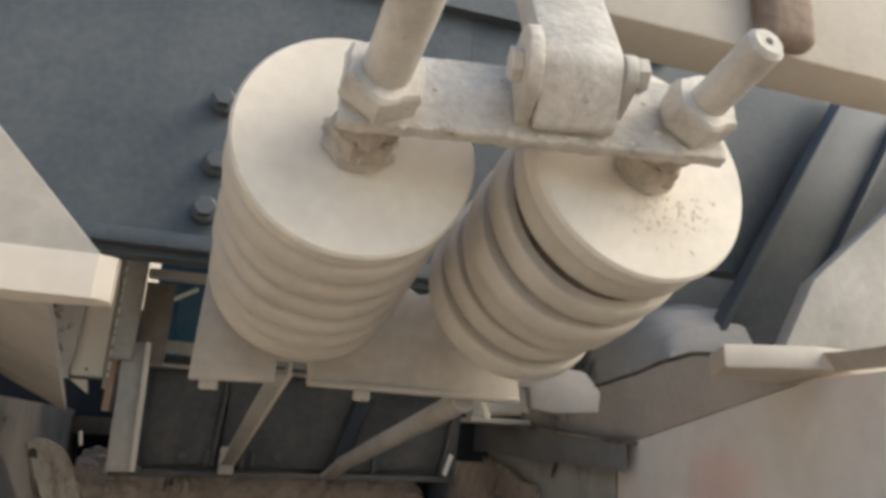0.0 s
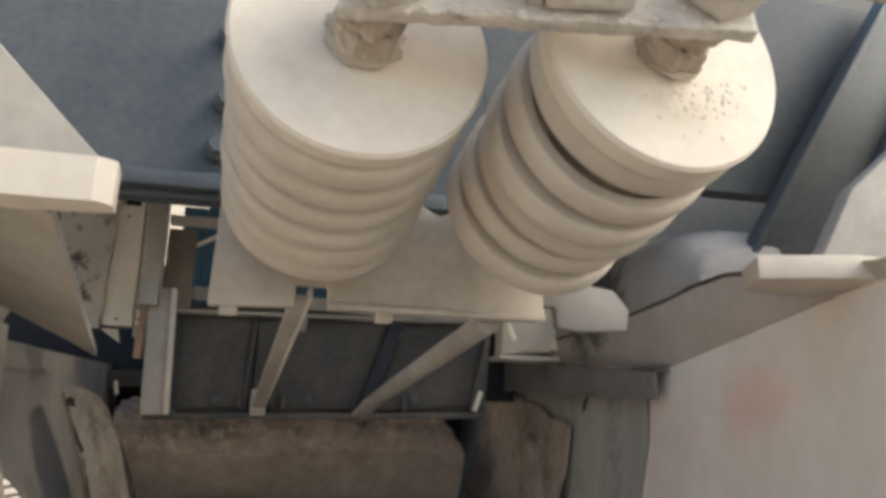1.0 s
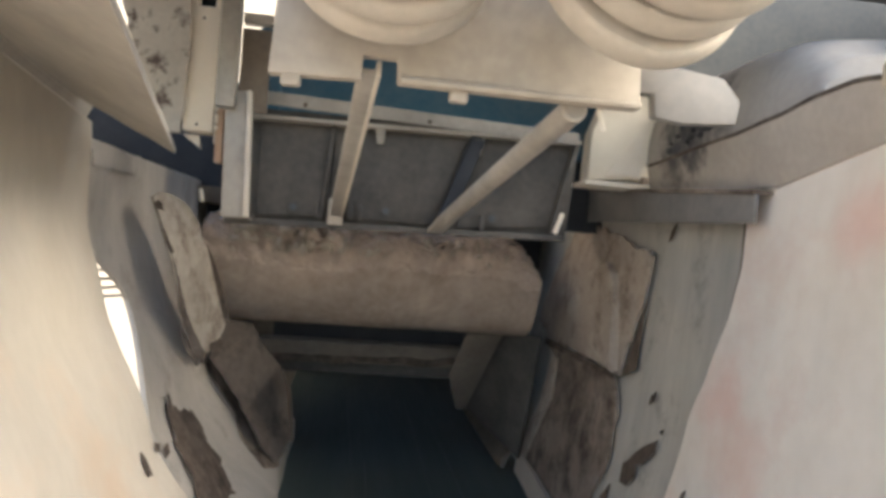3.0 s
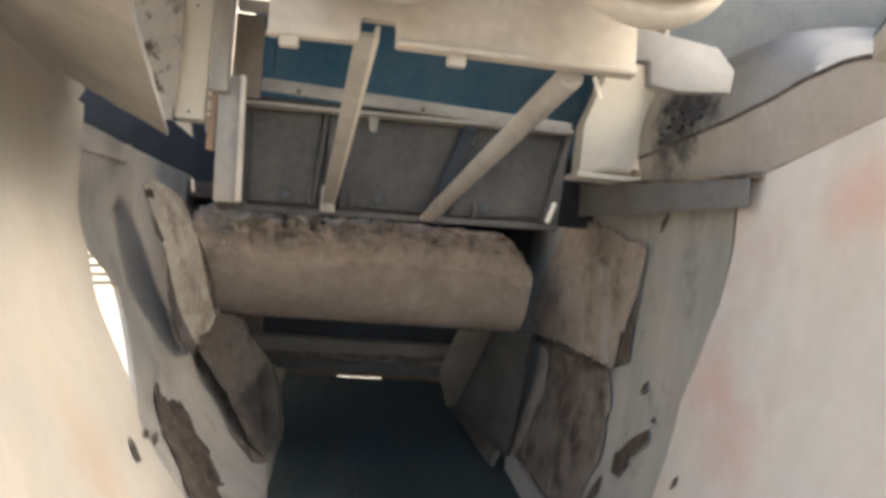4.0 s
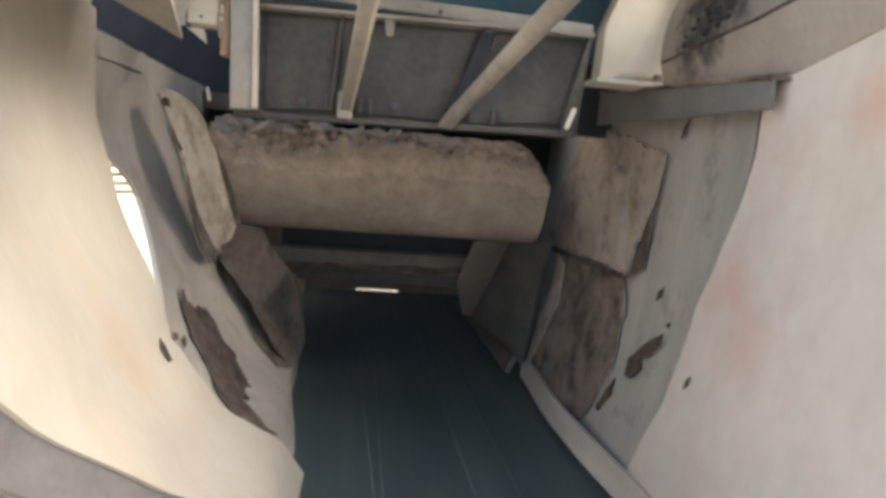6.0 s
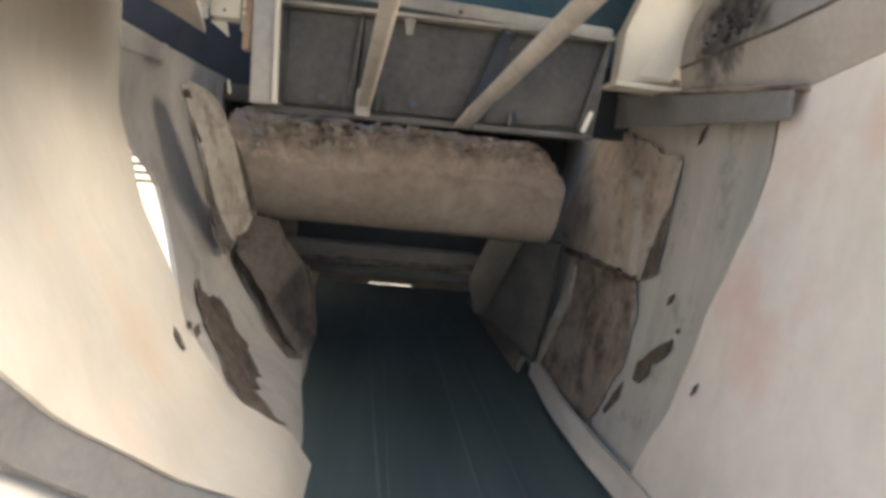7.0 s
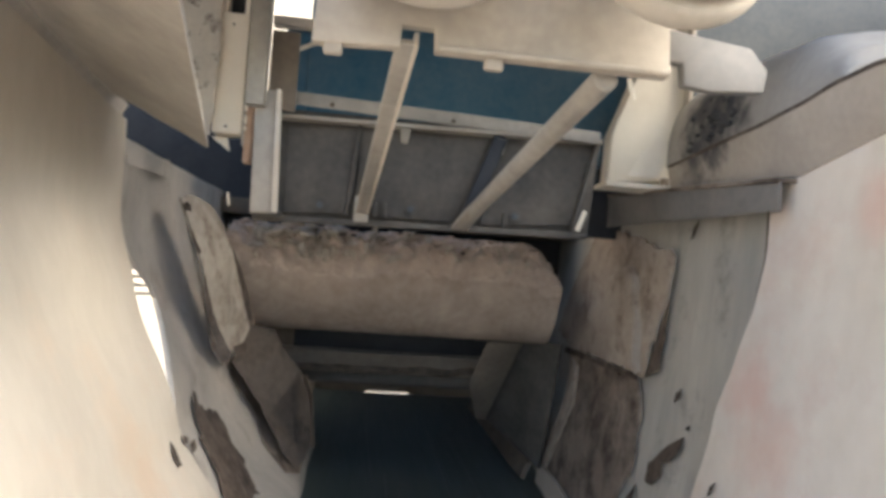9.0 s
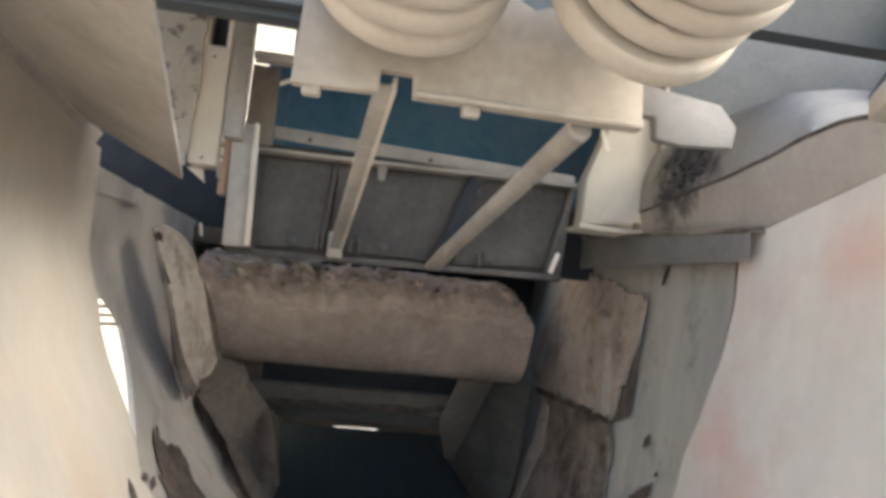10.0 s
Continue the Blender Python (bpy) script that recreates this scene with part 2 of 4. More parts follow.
def lathe(profile, seg=48, m=None, wobble=0.0, seed=0.0):
    """Turns (radius, height) pairs round z; radius 0 closes an end."""
    bm = bmesh.new()
    rings = []
    for r, h in profile:
        if r <= 1e-6:
            rings.append([bm.verts.new((0, 0, h))])
            continue
        ring = []
        for i in range(seg):
            a = 2 * math.pi * i / seg
            k = 1 + wobble * noise.noise((math.cos(a) * 1.6 + seed, math.sin(a) * 1.6, h * 30))
            ring.append(bm.verts.new((r * k * math.cos(a), r * k * math.sin(a), h)))
        rings.append(ring)
    for a, b in zip(rings, rings[1:]):
        for i in range(seg):
            j = (i + 1) % seg
            if len(a) == 1:
                bm.faces.new((a[0], b[i], b[j]))
            elif len(b) == 1:
                bm.faces.new((a[i], a[j], b[0]))
            else:
                bm.faces.new((a[i], a[j], b[j], b[i]))
    if m:
        bm.transform(m)
    return bm


def rod(p0, p1, r, bevel=0.003, seg=24):
    d = (Vector(p1) - Vector(p0)).length
    return lathe([(0, 0), (r - bevel, 0), (r, bevel), (r, d - bevel), (r - bevel, d), (0, d)], seg, along(p0, p1))


def strip(p0, p1, width, thick, side, bevel=0.003):
    """A flat bar from p0 to p1; side: the direction of its width."""
    z = (Vector(p1) - Vector(p0))
    d = z.length
    z.normalize()
    x = (Vector(side) - z * Vector(side).dot(z)).normalized()
    y = z.cross(x)
    m = Matrix((x, y, z)).transposed().to_4x4()
    m.translation = Vector(p0)
    return box(-width / 2, width / 2, -thick / 2, thick / 2, 0, d, bevel, m)


def sheet(place, us, vs, thick, outward, rough=0.0, seed=0.0):
    """A bent plate: place(u, v) over the grid, with thickness along outward."""
    bm = bmesh.new()
    o = Vector(outward)
    rows = []
    for k in (0, 1):
        rows.append([[bm.verts.new(Vector(place(u, v)) + o * (k * thick) + o * rough * noise.noise((u * 3 + seed, v * 3, 1.7))) for v in vs] for u in us])
    nu, nv = len(us), len(vs)
    for i in range(nu - 1):
        for j in range(nv - 1):
            for k in (0, 1):
                bm.faces.new((rows[k][i][j], rows[k][i + 1][j], rows[k][i + 1][j + 1], rows[k][i][j + 1]))
    edge = [(i, 0) for i in range(nu)] + [(nu - 1, j) for j in range(1, nv)] + [(i, nv - 1) for i in range(nu - 2, -1, -1)] + [(0, j) for j in range(nv - 2, 0, -1)]
    for (a, b), (c, d) in zip(edge, edge[1:] + edge[:1]):
        bm.faces.new((rows[0][a][b], rows[0][c][d], rows[1][c][d], rows[1][a][b]))
    return bm


def spread(a, b, n):
    return [a + (b - a) * i / (n - 1) for i in range(n)]


def curve(knots, t):
    """Smooth value through (t, value) knots."""
    if t <= knots[0][0]:
        return knots[0][1]
    for (a, va), (b, vb) in zip(knots, knots[1:]):
        if t <= b:
            k = (t - a) / (b - a)
            k = k * k * (3 - 2 * k) * 0.5 + k * 0.5
            return va + (vb - va) * k
    return knots[-1][1]


# ---- setting: ground, bank, belt, chute ----
ground = solo("ground", box(-60, 60, -60, 60, -0.3, 0.0, 0), M_GROUND, (0, 0, 0), "pale dusty quarry ground under the machine", "ground", kind="structure", round_=False)


def bank_place(u, v):
    a = u
    r = 22 + 9 * v + 1.5 * noise.noise((math.cos(a) * 4, math.sin(a) * 4, v * 2))
    return (r * math.cos(a), r * math.sin(a), -0.2 + 26 * v + 0.8 * noise.noise((math.cos(a) * 6, math.sin(a) * 6, 3.3)) * v)


bank = solo("backdrop", sheet(bank_place, spread(radians(35), radians(185), 60), spread(0, 1, 10), 1.0, (0, 1, 0)), M_GROUND, (0, 22, 0), "sunlit pale quarry bank far beyond the machine", "quarry bank", kind="structure")

BELT_Z = 0.72


def left_x(z):
    return curve([(0.70, 0.20), (0.80, 0.14), (0.94, -0.02), (1.12, -0.125), (1.40, -0.235), (1.56, -0.279), (1.8, -0.285)], z)


def right_x(z):
    return curve([(0.70, 0.95), (0.9, 0.97), (1.2, 1.01), (1.5, 1.04), (1.9, 1.06)], z)


def left_top(y):
    return 1.768 + (1.75 - y) * 0.11


def right_top(y):
    return min(1.80, 1.708 + (1.484 - y) * 0.18)


belt = thing("conveyor_belt", (0.5, 2.0, BELT_Z), "dark rubber conveyor belt running under the crusher", "conveyor belt")
part("belt_cover", sheet(lambda u, v: (u, v, BELT_Z + 0.10 * max(0.0, abs(u - 0.52) - 0.40) ** 1.2), spread(-0.05, 1.09, 21), spread(-0.2, 4.68, 30), 0.014, (0, 0, -1)), M_BELT, belt)

for x0, x1, y0, y1, w in ((0.297, 0.355, 3.95, 1.6, 0.006), (0.376, 0.372, 2.9, 1.5, 0.004), (0.60, 0.595, 3.97, 1.6, 0.005), (0.70, 0.71, 3.2, 1.5, 0.003)):
    part("dust_streak", strip((x0, y0, BELT_Z + 0.0006), (x1, y1, BELT_Z + 0.0006), w, 0.0016, (1, 0, 0), 0.0005), M_STREAK, belt, "pale dust streak")


def near_left_place(u, v):
    z = 0.735 + v * (left_top(1.3) - 0.735)
    y0 = 1.113 + (1.168 - z) * 1.06 + 0.03 * noise.noise((z * 4, 0, 0))
    y1 = 1.785 + 0.10 * min(1.0, max(0.0, (1.0 - z) / 0.2)) + 0.012 * noise.noise((z * 6, 2, 0))
    y = y0 + u * (y1 - y0)
    if v > 0.9:
        z += (v - 0.9) / 0.1 * (left_top(y) - left_top(1.3))
    return (left_x(z) + 0.008 * noise.noise((y * 2.2, z * 2.2, 4)), y, z)


# left wall gets the copy tinted for warm light
near_left = solo("chute_wall_near", sheet(near_left_place, spread(0, 1, 40), spread(0, 1, 41), 0.012, (-1, 0, 0)), M_CHUTE_WARM, (-0.2, 1.4, 0.8), "smooth dust-polished steel chute wall, curved inwards", "chute wall", kind="structure")
lip = solo("chute_lip", sheet(lambda u, v: tuple(Vector(near_left_place(0, u * 0.93)) + Vector((-0.012 - 0.022 * v, -0.052 * v, -0.046 * v))), spread(0, 1, 40), spread(0, 1, 5), 0.02, (-1, 0, 0)), M_LIP, (-0.1, 1.2, 0.9), "rolled grey lip along the chute wall's edge", "lip", kind="structure")
apron = solo("chute_apron", sheet(lambda u, v: (left_x(v) - 0.11, u, v), spread(-0.3, 1.62, 24), spread(0.60, 1.45, 20), 0.012, (-1, 0, 0), 0.01), M_CHUTE, (-0.3, 0.6, 0.6), "dusty lower apron sheet outside the lip", "chute wall", kind="structure")


def near_right_place(u, v):
    y1 = curve([(0.74, 1.84), (0.85, 1.78), (1.02, 1.69), (1.23, 1.65), (1.35, 1.60), (1.47, 1.56), (1.56, 1.54), (1.7, 1.55)], 0.735 + v * 0.955)
    y = -0.3 + u * (y1 + 0.3)
    z = 0.735 + v * (right_top(y) - 0.735)
    return (right_x(z) + 0.008 * noise.noise((y * 2.2, z * 2.2, 9)), y, z)


near_right = solo("chute_wall_side", sheet(near_right_place, spread(0, 1, 40), spread(0, 1, 41), 0.012, (1, 0, 0)), M_CHUTE, (1.03, 0.8, 0.8), "smooth dust-polished steel chute wall with faint rust", "chute wall", kind="structure")


def far_left_place(u, v):
    z = 0.74 + v * 1.0
    gap = math.exp(-((z - 1.37) / (0.085 if z > 1.37 else 0.17)) ** 2)
    y0 = 1.855 + 0.175 * gap + 0.008 * noise.noise((z * 22, 5, 0))
    y = y0 + u * (3.1 - y0)
    x = left_x(z) - 0.03
    clear = 0.155 - 0.055 * min(1.0, max(0.0, (y - 1.95) / 0.5)) - 0.03 * min(1.0, max(0.0, (y - 2.45) / 2.0))
    return (min(x, clear) + 0.012 * noise.noise((y * 3, z * 3, 2)), y, z)


far_left = solo("chute_liner_wall", sheet(far_left_place, [i ** 1.6 for i in spread(0, 1, 50)], spread(0, 1, 50), 0.012, (-1, 0, 0)), M_LINER_PALE, (-0.2, 2.5, 0.8), "worn grey steel liner wall with rust and torn edges", "chute wall", kind="structure")
far_right = solo("chute_liner_wall", sheet(lambda u, v: (right_x(v) + 0.02, u, v), spread(1.48, 4.6, 40), spread(0.74, 1.72, 24), 0.012, (1, 0, 0), 0.012, 2.0), M_LINER_GREEN, (1.06, 2.5, 0.8), "worn grey steel liner wall with rust stains", "chute wall", kind="structure")
# tunnel walls in a brown that has their shade painted in
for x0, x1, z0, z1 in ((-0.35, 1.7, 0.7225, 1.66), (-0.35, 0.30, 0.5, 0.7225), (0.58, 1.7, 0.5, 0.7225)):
    solo("wall_end", box(x0, x1, 4.7, 4.8, z0, z1, 0), M_DIM, ((x0 + x1) / 2, 4.75, z0), "back wall of the discharge tunnel, darkened for its shade", "wall", kind="structure", round_=False)
# unseen roof pieces; the gap between them lights the belt's far end
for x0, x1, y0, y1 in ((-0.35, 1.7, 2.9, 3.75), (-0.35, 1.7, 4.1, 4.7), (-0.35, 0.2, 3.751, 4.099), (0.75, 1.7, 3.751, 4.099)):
    solo("unseen_tunnel_roof", box(x0, x1, y0, y1, 1.66, 1.72, 0), M_DIM, ((x0 + x1) / 2, y0, 1.66), "unseen roof plate added over the tunnel to shape its light", "roof", kind="structure", round_=False)
solo("wall_tunnel", box(-0.10, -0.02, 3.08, 4.7, 0.70, 1.66, 0), M_DIM, (-0.05, 3.9, 0.70), "side wall of the discharge tunnel, darkened for its shade", "wall", kind="structure", round_=False)
# two black sheets that paint the cavities' shade
solo("cavity_shade_sheet", box(-0.9, -0.03, 2.95, 3.0, 1.72, 2.12, 0), M_BLACK, (-0.4, 2.97, 1.72), "black sheet painting the shade in the cavity beside the panel", "wall", kind="structure", round_=False)
solo("cavity_shade_sheet", box(0.7, 1.7, 2.95, 3.0, 1.72, 2.6, 0), M_BLACK, (1.2, 2.97, 1.72), "black sheet painting the shade in the cavity behind the post", "wall", kind="structure", round_=False)
solo("wall_outer", box(-0.95, -0.9, 1.9, 3.2, 0.3, 2.1, 0), M_DARK, (-0.92, 3.0, 0.3), "dark outer frame wall", "wall", kind="structure", round_=False)
solo("wall_outer", box(2.2, 2.25, 0.9, 4.8, 0.3, 2.62, 0), M_DARK, (1.72, 3.0, 0.3), "dark outer frame wall", "wall", kind="structure", round_=False)


def ragged(points, amp, step, seed=0.0):
    """Breaks the edges of an outline in 2D up into short, uneven pieces."""
    out = []
    for (a, b), (c, d) in zip(points, points[1:] + points[:1]):
        n = max(1, int(math.hypot(c - a, d - b) / step))
        for i in range(n):
            k = i / n
            x, y = a + (c - a) * k, b + (d - b) * k
            j = 1.0 if i else 0.3
            out.append((x + j * amp * noise.noise((x * 37 + seed, y * 37, 0.5)), y + j * amp * noise.noise((x * 37, y * 37 + seed, 8.5))))
    return out


def patch(outline, side, off, thick, amp=0.006, step=0.02, seed=0.0):
    """A plate on a chute wall, from an outline in y and z."""
    pts = ragged(outline, amp, step, seed)
    fx, s = (left_x, 1) if side == "left" else (right_x, -1)
    bm = bmesh.new()
    f0 = bm.faces.new([bm.verts.new((fx(z) + s * off, y, z)) for y, z in pts])
    bmesh.ops.triangulate(bm, faces=[f0])
    r = bmesh.ops.extrude_face_region(bm, geom=bm.faces[:])
    bmesh.ops.translate(bm, verts=[v for v in r["geom"] if isinstance(v, bmesh.types.BMVert)], vec=(s * thick, 0, 0))
    return bm


# short bars behind the daylight gap
for z in (1.385, 1.405, 1.425, 1.445):
    solo("gap_bar", rod((left_x(z) - 0.075, 1.80, z + 0.006), (left_x(z) - 0.045, 2.05, z - 0.004), 0.0035, 0.001, 8), M_STRAP, (left_x(z) - 0.06, 1.9, z), "thin dusty rod behind the gap in the chute", "rod", "rods behind the gap")

# dark open seams at the sheets' edges
solo("trim_seam", sheet(lambda u, v: (left_x(u) - 0.006, 1.782 + 0.016 * v * min(1.0, (u - 1.44) / 0.1), u), spread(1.45, 1.76, 24), spread(0, 1, 3), 0.006, (-1, 0, 0)), M_HOLE, (-0.28, 1.85, 1.45), "dark open seam along the chute sheet's edge", "seam", kind="structure")


def seam_edge(u, v):
    y, z = near_right_place(1.0, u)[1:]
    return (right_x(z) + 0.004, y + 0.001 + (0.004 + 0.008 * min(1.0, max(0.0, (z - 1.25) / 0.2))) * v, z)


solo("trim_seam", sheet(seam_edge, spread(0.25, 0.97, 40), spread(0, 1, 3), 0.006, (1, 0, 0)), M_HOLE, (1.04, 1.6, 1.0), "dark open seam along the chute sheet's edge", "seam", kind="structure")

# rails on the chute tops
for nm, fx, ft, y0, y1, s, m in (("chute_flange", left_x, left_top, 0.55, 1.78, -1, M_STEEL),):
    solo(nm, sheet(lambda u, v: (fx(ft(u)) + s * (0.010 - 0.012 * v), u, ft(u) + 0.008 + 0.024 * v), spread(y0, y1, 24), spread(0, 1, 4), 0.01, (s, 0, 0)), m, (fx(1.7), 1.0, 1.7), "dusty folded flange along the chute wall's top", "flange", "chute flanges", "structure")

# liner plates, left
def ragged3(points, amp, step):
    """Breaks up an outline that stands in one plane of constant y."""
    y = points[0][1]
    return [(a, y, b) for a, b in ragged([(p[0], p[2]) for p in points], amp, step)]


def fine(points, step):
    """More points along the edges of an outline."""
    out = []
    for a, b in zip(points, points[1:] + points[:1]):
        a, b = Vector(a), Vector(b)
        n = max(1, int((b - a).length / step))
        out += [tuple(a.lerp(b, i / n)) for i in range(n)]
    return out


liner = thing("torn_liner_strip", (-0.15, 2.3, 1.2), "torn pale liner strip curling off the chute wall", "liner plate")
flap = [(-0.241, 2.100, 1.632), (-0.234, 2.130, 1.647), (-0.221, 2.160, 1.646), (-0.193, 2.220, 1.630), (-0.168, 2.270, 1.589), (-0.125, 2.330, 1.462), (-0.080, 2.370, 1.293), (-0.087, 2.360, 1.256), (-0.113, 2.320, 1.207), (-0.130, 2.250, 1.203), (-0.140, 2.190, 1.259), (-0.152, 2.140, 1.341), (-0.165, 2.100, 1.434), (-0.185, 2.100, 1.500), (-0.204, 2.100, 1.546), (-0.227, 2.100, 1.598)]
bm = prism([(x + 0.010 * noise.noise((z * 25, 1, 0)), y + 0.006 * math.sin(z * 16), z) for x, y, z in fine(flap, 0.02)], (-0.008, 0.006, 0), 0)
part("strip_plate", bm, M_STRIP, liner, round_=False)
for o in (
    [(-0.234, 2.085, 1.614), (-0.223, 2.085, 1.623), (-0.212, 2.085, 1.615), (-0.207, 2.085, 1.596), (-0.217, 2.085, 1.601), (-0.227, 2.085, 1.598)],
    [(-0.208, 2.085, 1.557), (-0.194, 2.085, 1.532), (-0.175, 2.085, 1.493), (-0.183, 2.085, 1.490), (-0.200, 2.085, 1.523)],
    [(-0.165, 2.085, 1.440), (-0.151, 2.085, 1.402), (-0.136, 2.085, 1.352), (-0.113, 2.085, 1.296), (-0.079, 2.085, 1.242), (-0.086, 2.085, 1.210), (-0.109, 2.085, 1.238), (-0.138, 2.085, 1.301), (-0.156, 2.085, 1.366)],
    [(-0.148, 2.080, 1.309), (-0.125, 2.080, 1.264), (-0.093, 2.080, 1.216), (-0.099, 2.080, 1.207), (-0.130, 2.080, 1.250)],
    [(-0.113, 2.300, 1.229), (-0.086, 2.300, 1.249), (-0.073, 2.300, 1.237), (-0.082, 2.300, 1.207), (-0.103, 2.300, 1.197)],
):
    part("tear", prism(ragged3(o, 0.003, 0.008), (0, 0.004, 0), 0), M_HOLE, liner, "dark tear", round_=False)
part("open_joint", prism(ragged3([(-0.131, 2.260, 1.519), (-0.109, 2.260, 1.473), (-0.080, 2.260, 1.395), (-0.054, 2.260, 1.301), (-0.065, 2.260, 1.295), (-0.091, 2.260, 1.373), (-0.114, 2.260, 1.451)], 0.003, 0.012), (0, 0.006, 0), 0), M_HOLE, liner, "dark open joint", round_=False)
LOW_PLATE = [(2.495, 1.151), (2.769, 1.138), (3.325, 1.015), (3.039, 0.883), (2.762, 0.840), (2.471, 0.831), (2.384, 0.855), (2.538, 0.977)]
solo("liner_plate", patch(LOW_PLATE, "left", -0.026, 0.006, 0.010, 0.03, 1.0), M_BROWN, (left_x(1.1), 2.4, 1.0), "dusty brown liner plate with a ragged edge on the chute wall", "liner plate", "liner plates")
LEFT_TEARS = (
    [(2.011, 1.146), (2.070, 1.107), (2.123, 1.085), (2.175, 1.061), (2.165, 1.020), (2.117, 0.998), (2.182, 0.949), (2.159, 0.919), (2.026, 0.886), (1.959, 0.884), (1.933, 0.851), (1.921, 0.816), (1.881, 0.849), (1.866, 0.884), (1.887, 0.931), (1.908, 0.960), (1.928, 1.021), (1.976, 1.074)],
    [(2.515, 1.427), (2.541, 1.369), (2.459, 1.275), (2.521, 1.190), (2.427, 1.166), (2.375, 1.220), (2.400, 1.287), (2.485, 1.363)],
    [(2.449, 1.574), (2.501, 1.544), (2.527, 1.497), (2.477, 1.503)],
    [(2.444, 1.158), (2.515, 1.134), (2.573, 1.056), (2.527, 1.070), (2.473, 1.113)],
    [(2.548, 0.999), (2.585, 0.977), (2.543, 0.933), (2.506, 0.953)],
    [(2.485, 0.893), (2.489, 0.880), (2.384, 0.860), (2.393, 0.875)],
    [(1.865, 1.060), (1.904, 1.061), (1.884, 1.045), (1.844, 1.047)],
)
for k, o in enumerate(LEFT_TEARS):
    solo("rust_hole", patch(o, "left", -0.019, 0.002, 0.020 if k == 0 else 0.005, 0.007, k * 5.0), M_HOLE, (left_x(1.1), 2.1, 1.0), "dark rusted-through tear in the liner", "rust hole", "rust holes")
for k, o in enumerate(([(1.686, 1.107), (1.697, 1.091), (1.688, 1.061), (1.670, 1.064), (1.675, 1.087)], [(1.774, 1.100), (1.797, 1.092), (1.781, 1.081), (1.759, 1.087)])):
    solo("rust_hole", patch(o, "left", 0.008, 0.002, 0.003, 0.010, k * 5.0), M_HOLE, (left_x(1.1), 1.7, 1.0), "small dark chip in the polished chute wall", "rust hole", "rust holes")
solo("liner_trim", patch([(1.86, 1.715), (2.2, 1.74), (2.2, 1.69), (1.87, 1.68)], "left", -0.027, 0.004, 0.003, 0.03), M_LINER_PALE, (-0.28, 2.0, 1.7), "thin cap strip along the liner's top edge", "strip")

# liner plates, right
tri = thing("wear_plate", (1.04, 2.3, 1.3), "bent triangular wear plate, dusty brown", "wear plate", "wear plates")
part("face", patch([(2.540, 1.683), (2.230, 1.635), (1.968, 1.574), (1.996, 1.467), (2.070, 1.246), (2.360, 1.245), (2.736, 1.251), (2.933, 1.295), (2.866, 1.455), (2.750, 1.563), (2.634, 1.664)], "right", -0.012, 0.008, 0.016, 0.015, 2.0), M_TRI, tri)
part("fold", patch([(2.495, 1.479), (2.343, 1.523), (2.231, 1.548), (2.181, 1.514), (2.129, 1.404), (2.080, 1.254), (2.204, 1.291), (2.366, 1.339), (2.540, 1.369)], "right", -0.004, 0.026, 0.010, 0.015, 6.0), M_TRI, tri, "raised folded flap")
for o in (
    [(2.759, 1.252), (2.372, 1.251), (2.072, 1.249), (2.068, 1.234), (2.365, 1.234), (2.753, 1.232)],
):
    part("crack", patch(o, "right", 0.006, 0.004, 0.005, 0.010, 3.0), M_HOLE, tri, "dark crack")
low = thing("wear_plate", (1.0, 2.4, 0.85), "brown rust-stained lower wear plate", "wear plate", "wear plates")
part("face", patch([(2.747, 1.238), (2.360, 1.234), (2.084, 1.238), (2.041, 1.160), (2.029, 1.008), (2.126, 0.839), (2.197, 0.761), (2.427, 0.756), (2.764, 0.752), (2.850, 0.820), (2.670, 1.009), (2.656, 1.135)], "right", -0.010, 0.008, 0.016, 0.015, 9.0), M_BROWN, low)
part("ridge", patch([(2.697, 1.229), (2.602, 1.203), (2.572, 1.067), (2.656, 0.929), (2.773, 0.774), (2.848, 0.816), (2.705, 1.003), (2.680, 1.111)], "right", 0.001, 0.006, 0.006, 0.03, 4.0), M_TRI, low, "pale dusty ridge")
RIGHT_TEARS = (
    [(1.986, 1.467), (1.990, 1.410), (1.980, 1.275), (2.060, 1.243), (2.041, 1.315)],
    [(1.800, 1.143), (1.803, 1.109), (1.844, 1.071), (1.886, 1.058), (1.877, 1.029), (1.912, 0.997), (1.950, 0.995), (1.952, 1.042), (1.904, 1.080), (1.853, 1.116)],
    [(1.872, 1.664), (1.883, 1.633), (1.905, 1.613), (1.898, 1.641)],
    [(1.846, 1.249), (1.850, 1.221), (1.873, 1.209), (1.867, 1.235)],
    [(2.002, 0.971), (2.007, 0.921), (2.075, 0.853), (2.096, 0.856), (2.047, 0.924)],
    [(1.780, 1.173), (1.781, 1.159), (1.799, 1.161)],
)
for k, o in enumerate(RIGHT_TEARS):
    solo("rust_hole", patch(o, "right", -0.014, 0.002, 0.006, 0.010, k * 7.0), M_HOLE, (1.04, 1.9, 1.2), "dark rusted-through tear in the liner", "rust hole", "rust holes")
solo("rust_hole", patch([(1.592, 1.097), (1.596, 1.076), (1.610, 1.063), (1.607, 1.085)], "right", 0.009, 0.002, 0.003, 0.01), M_HOLE, (1.01, 1.6, 1.08), "small dark hole in the chute wall", "rust hole", "rust holes")

# skirts along the belt
solo("belt_skirt", sheet(lambda u, v: (0.955 - 0.02 * v + 0.012 * math.sin(u * 5), u, 0.735 + 0.065 * (1 - v)), spread(1.2, 2.80, 30), spread(0, 1, 5), 0.018, (-1, 0, 0.3), 0.008), M_CREAM, (0.95, 2.0, 0.74), "pale dusty rubber skirt strip along the belt", "skirt")
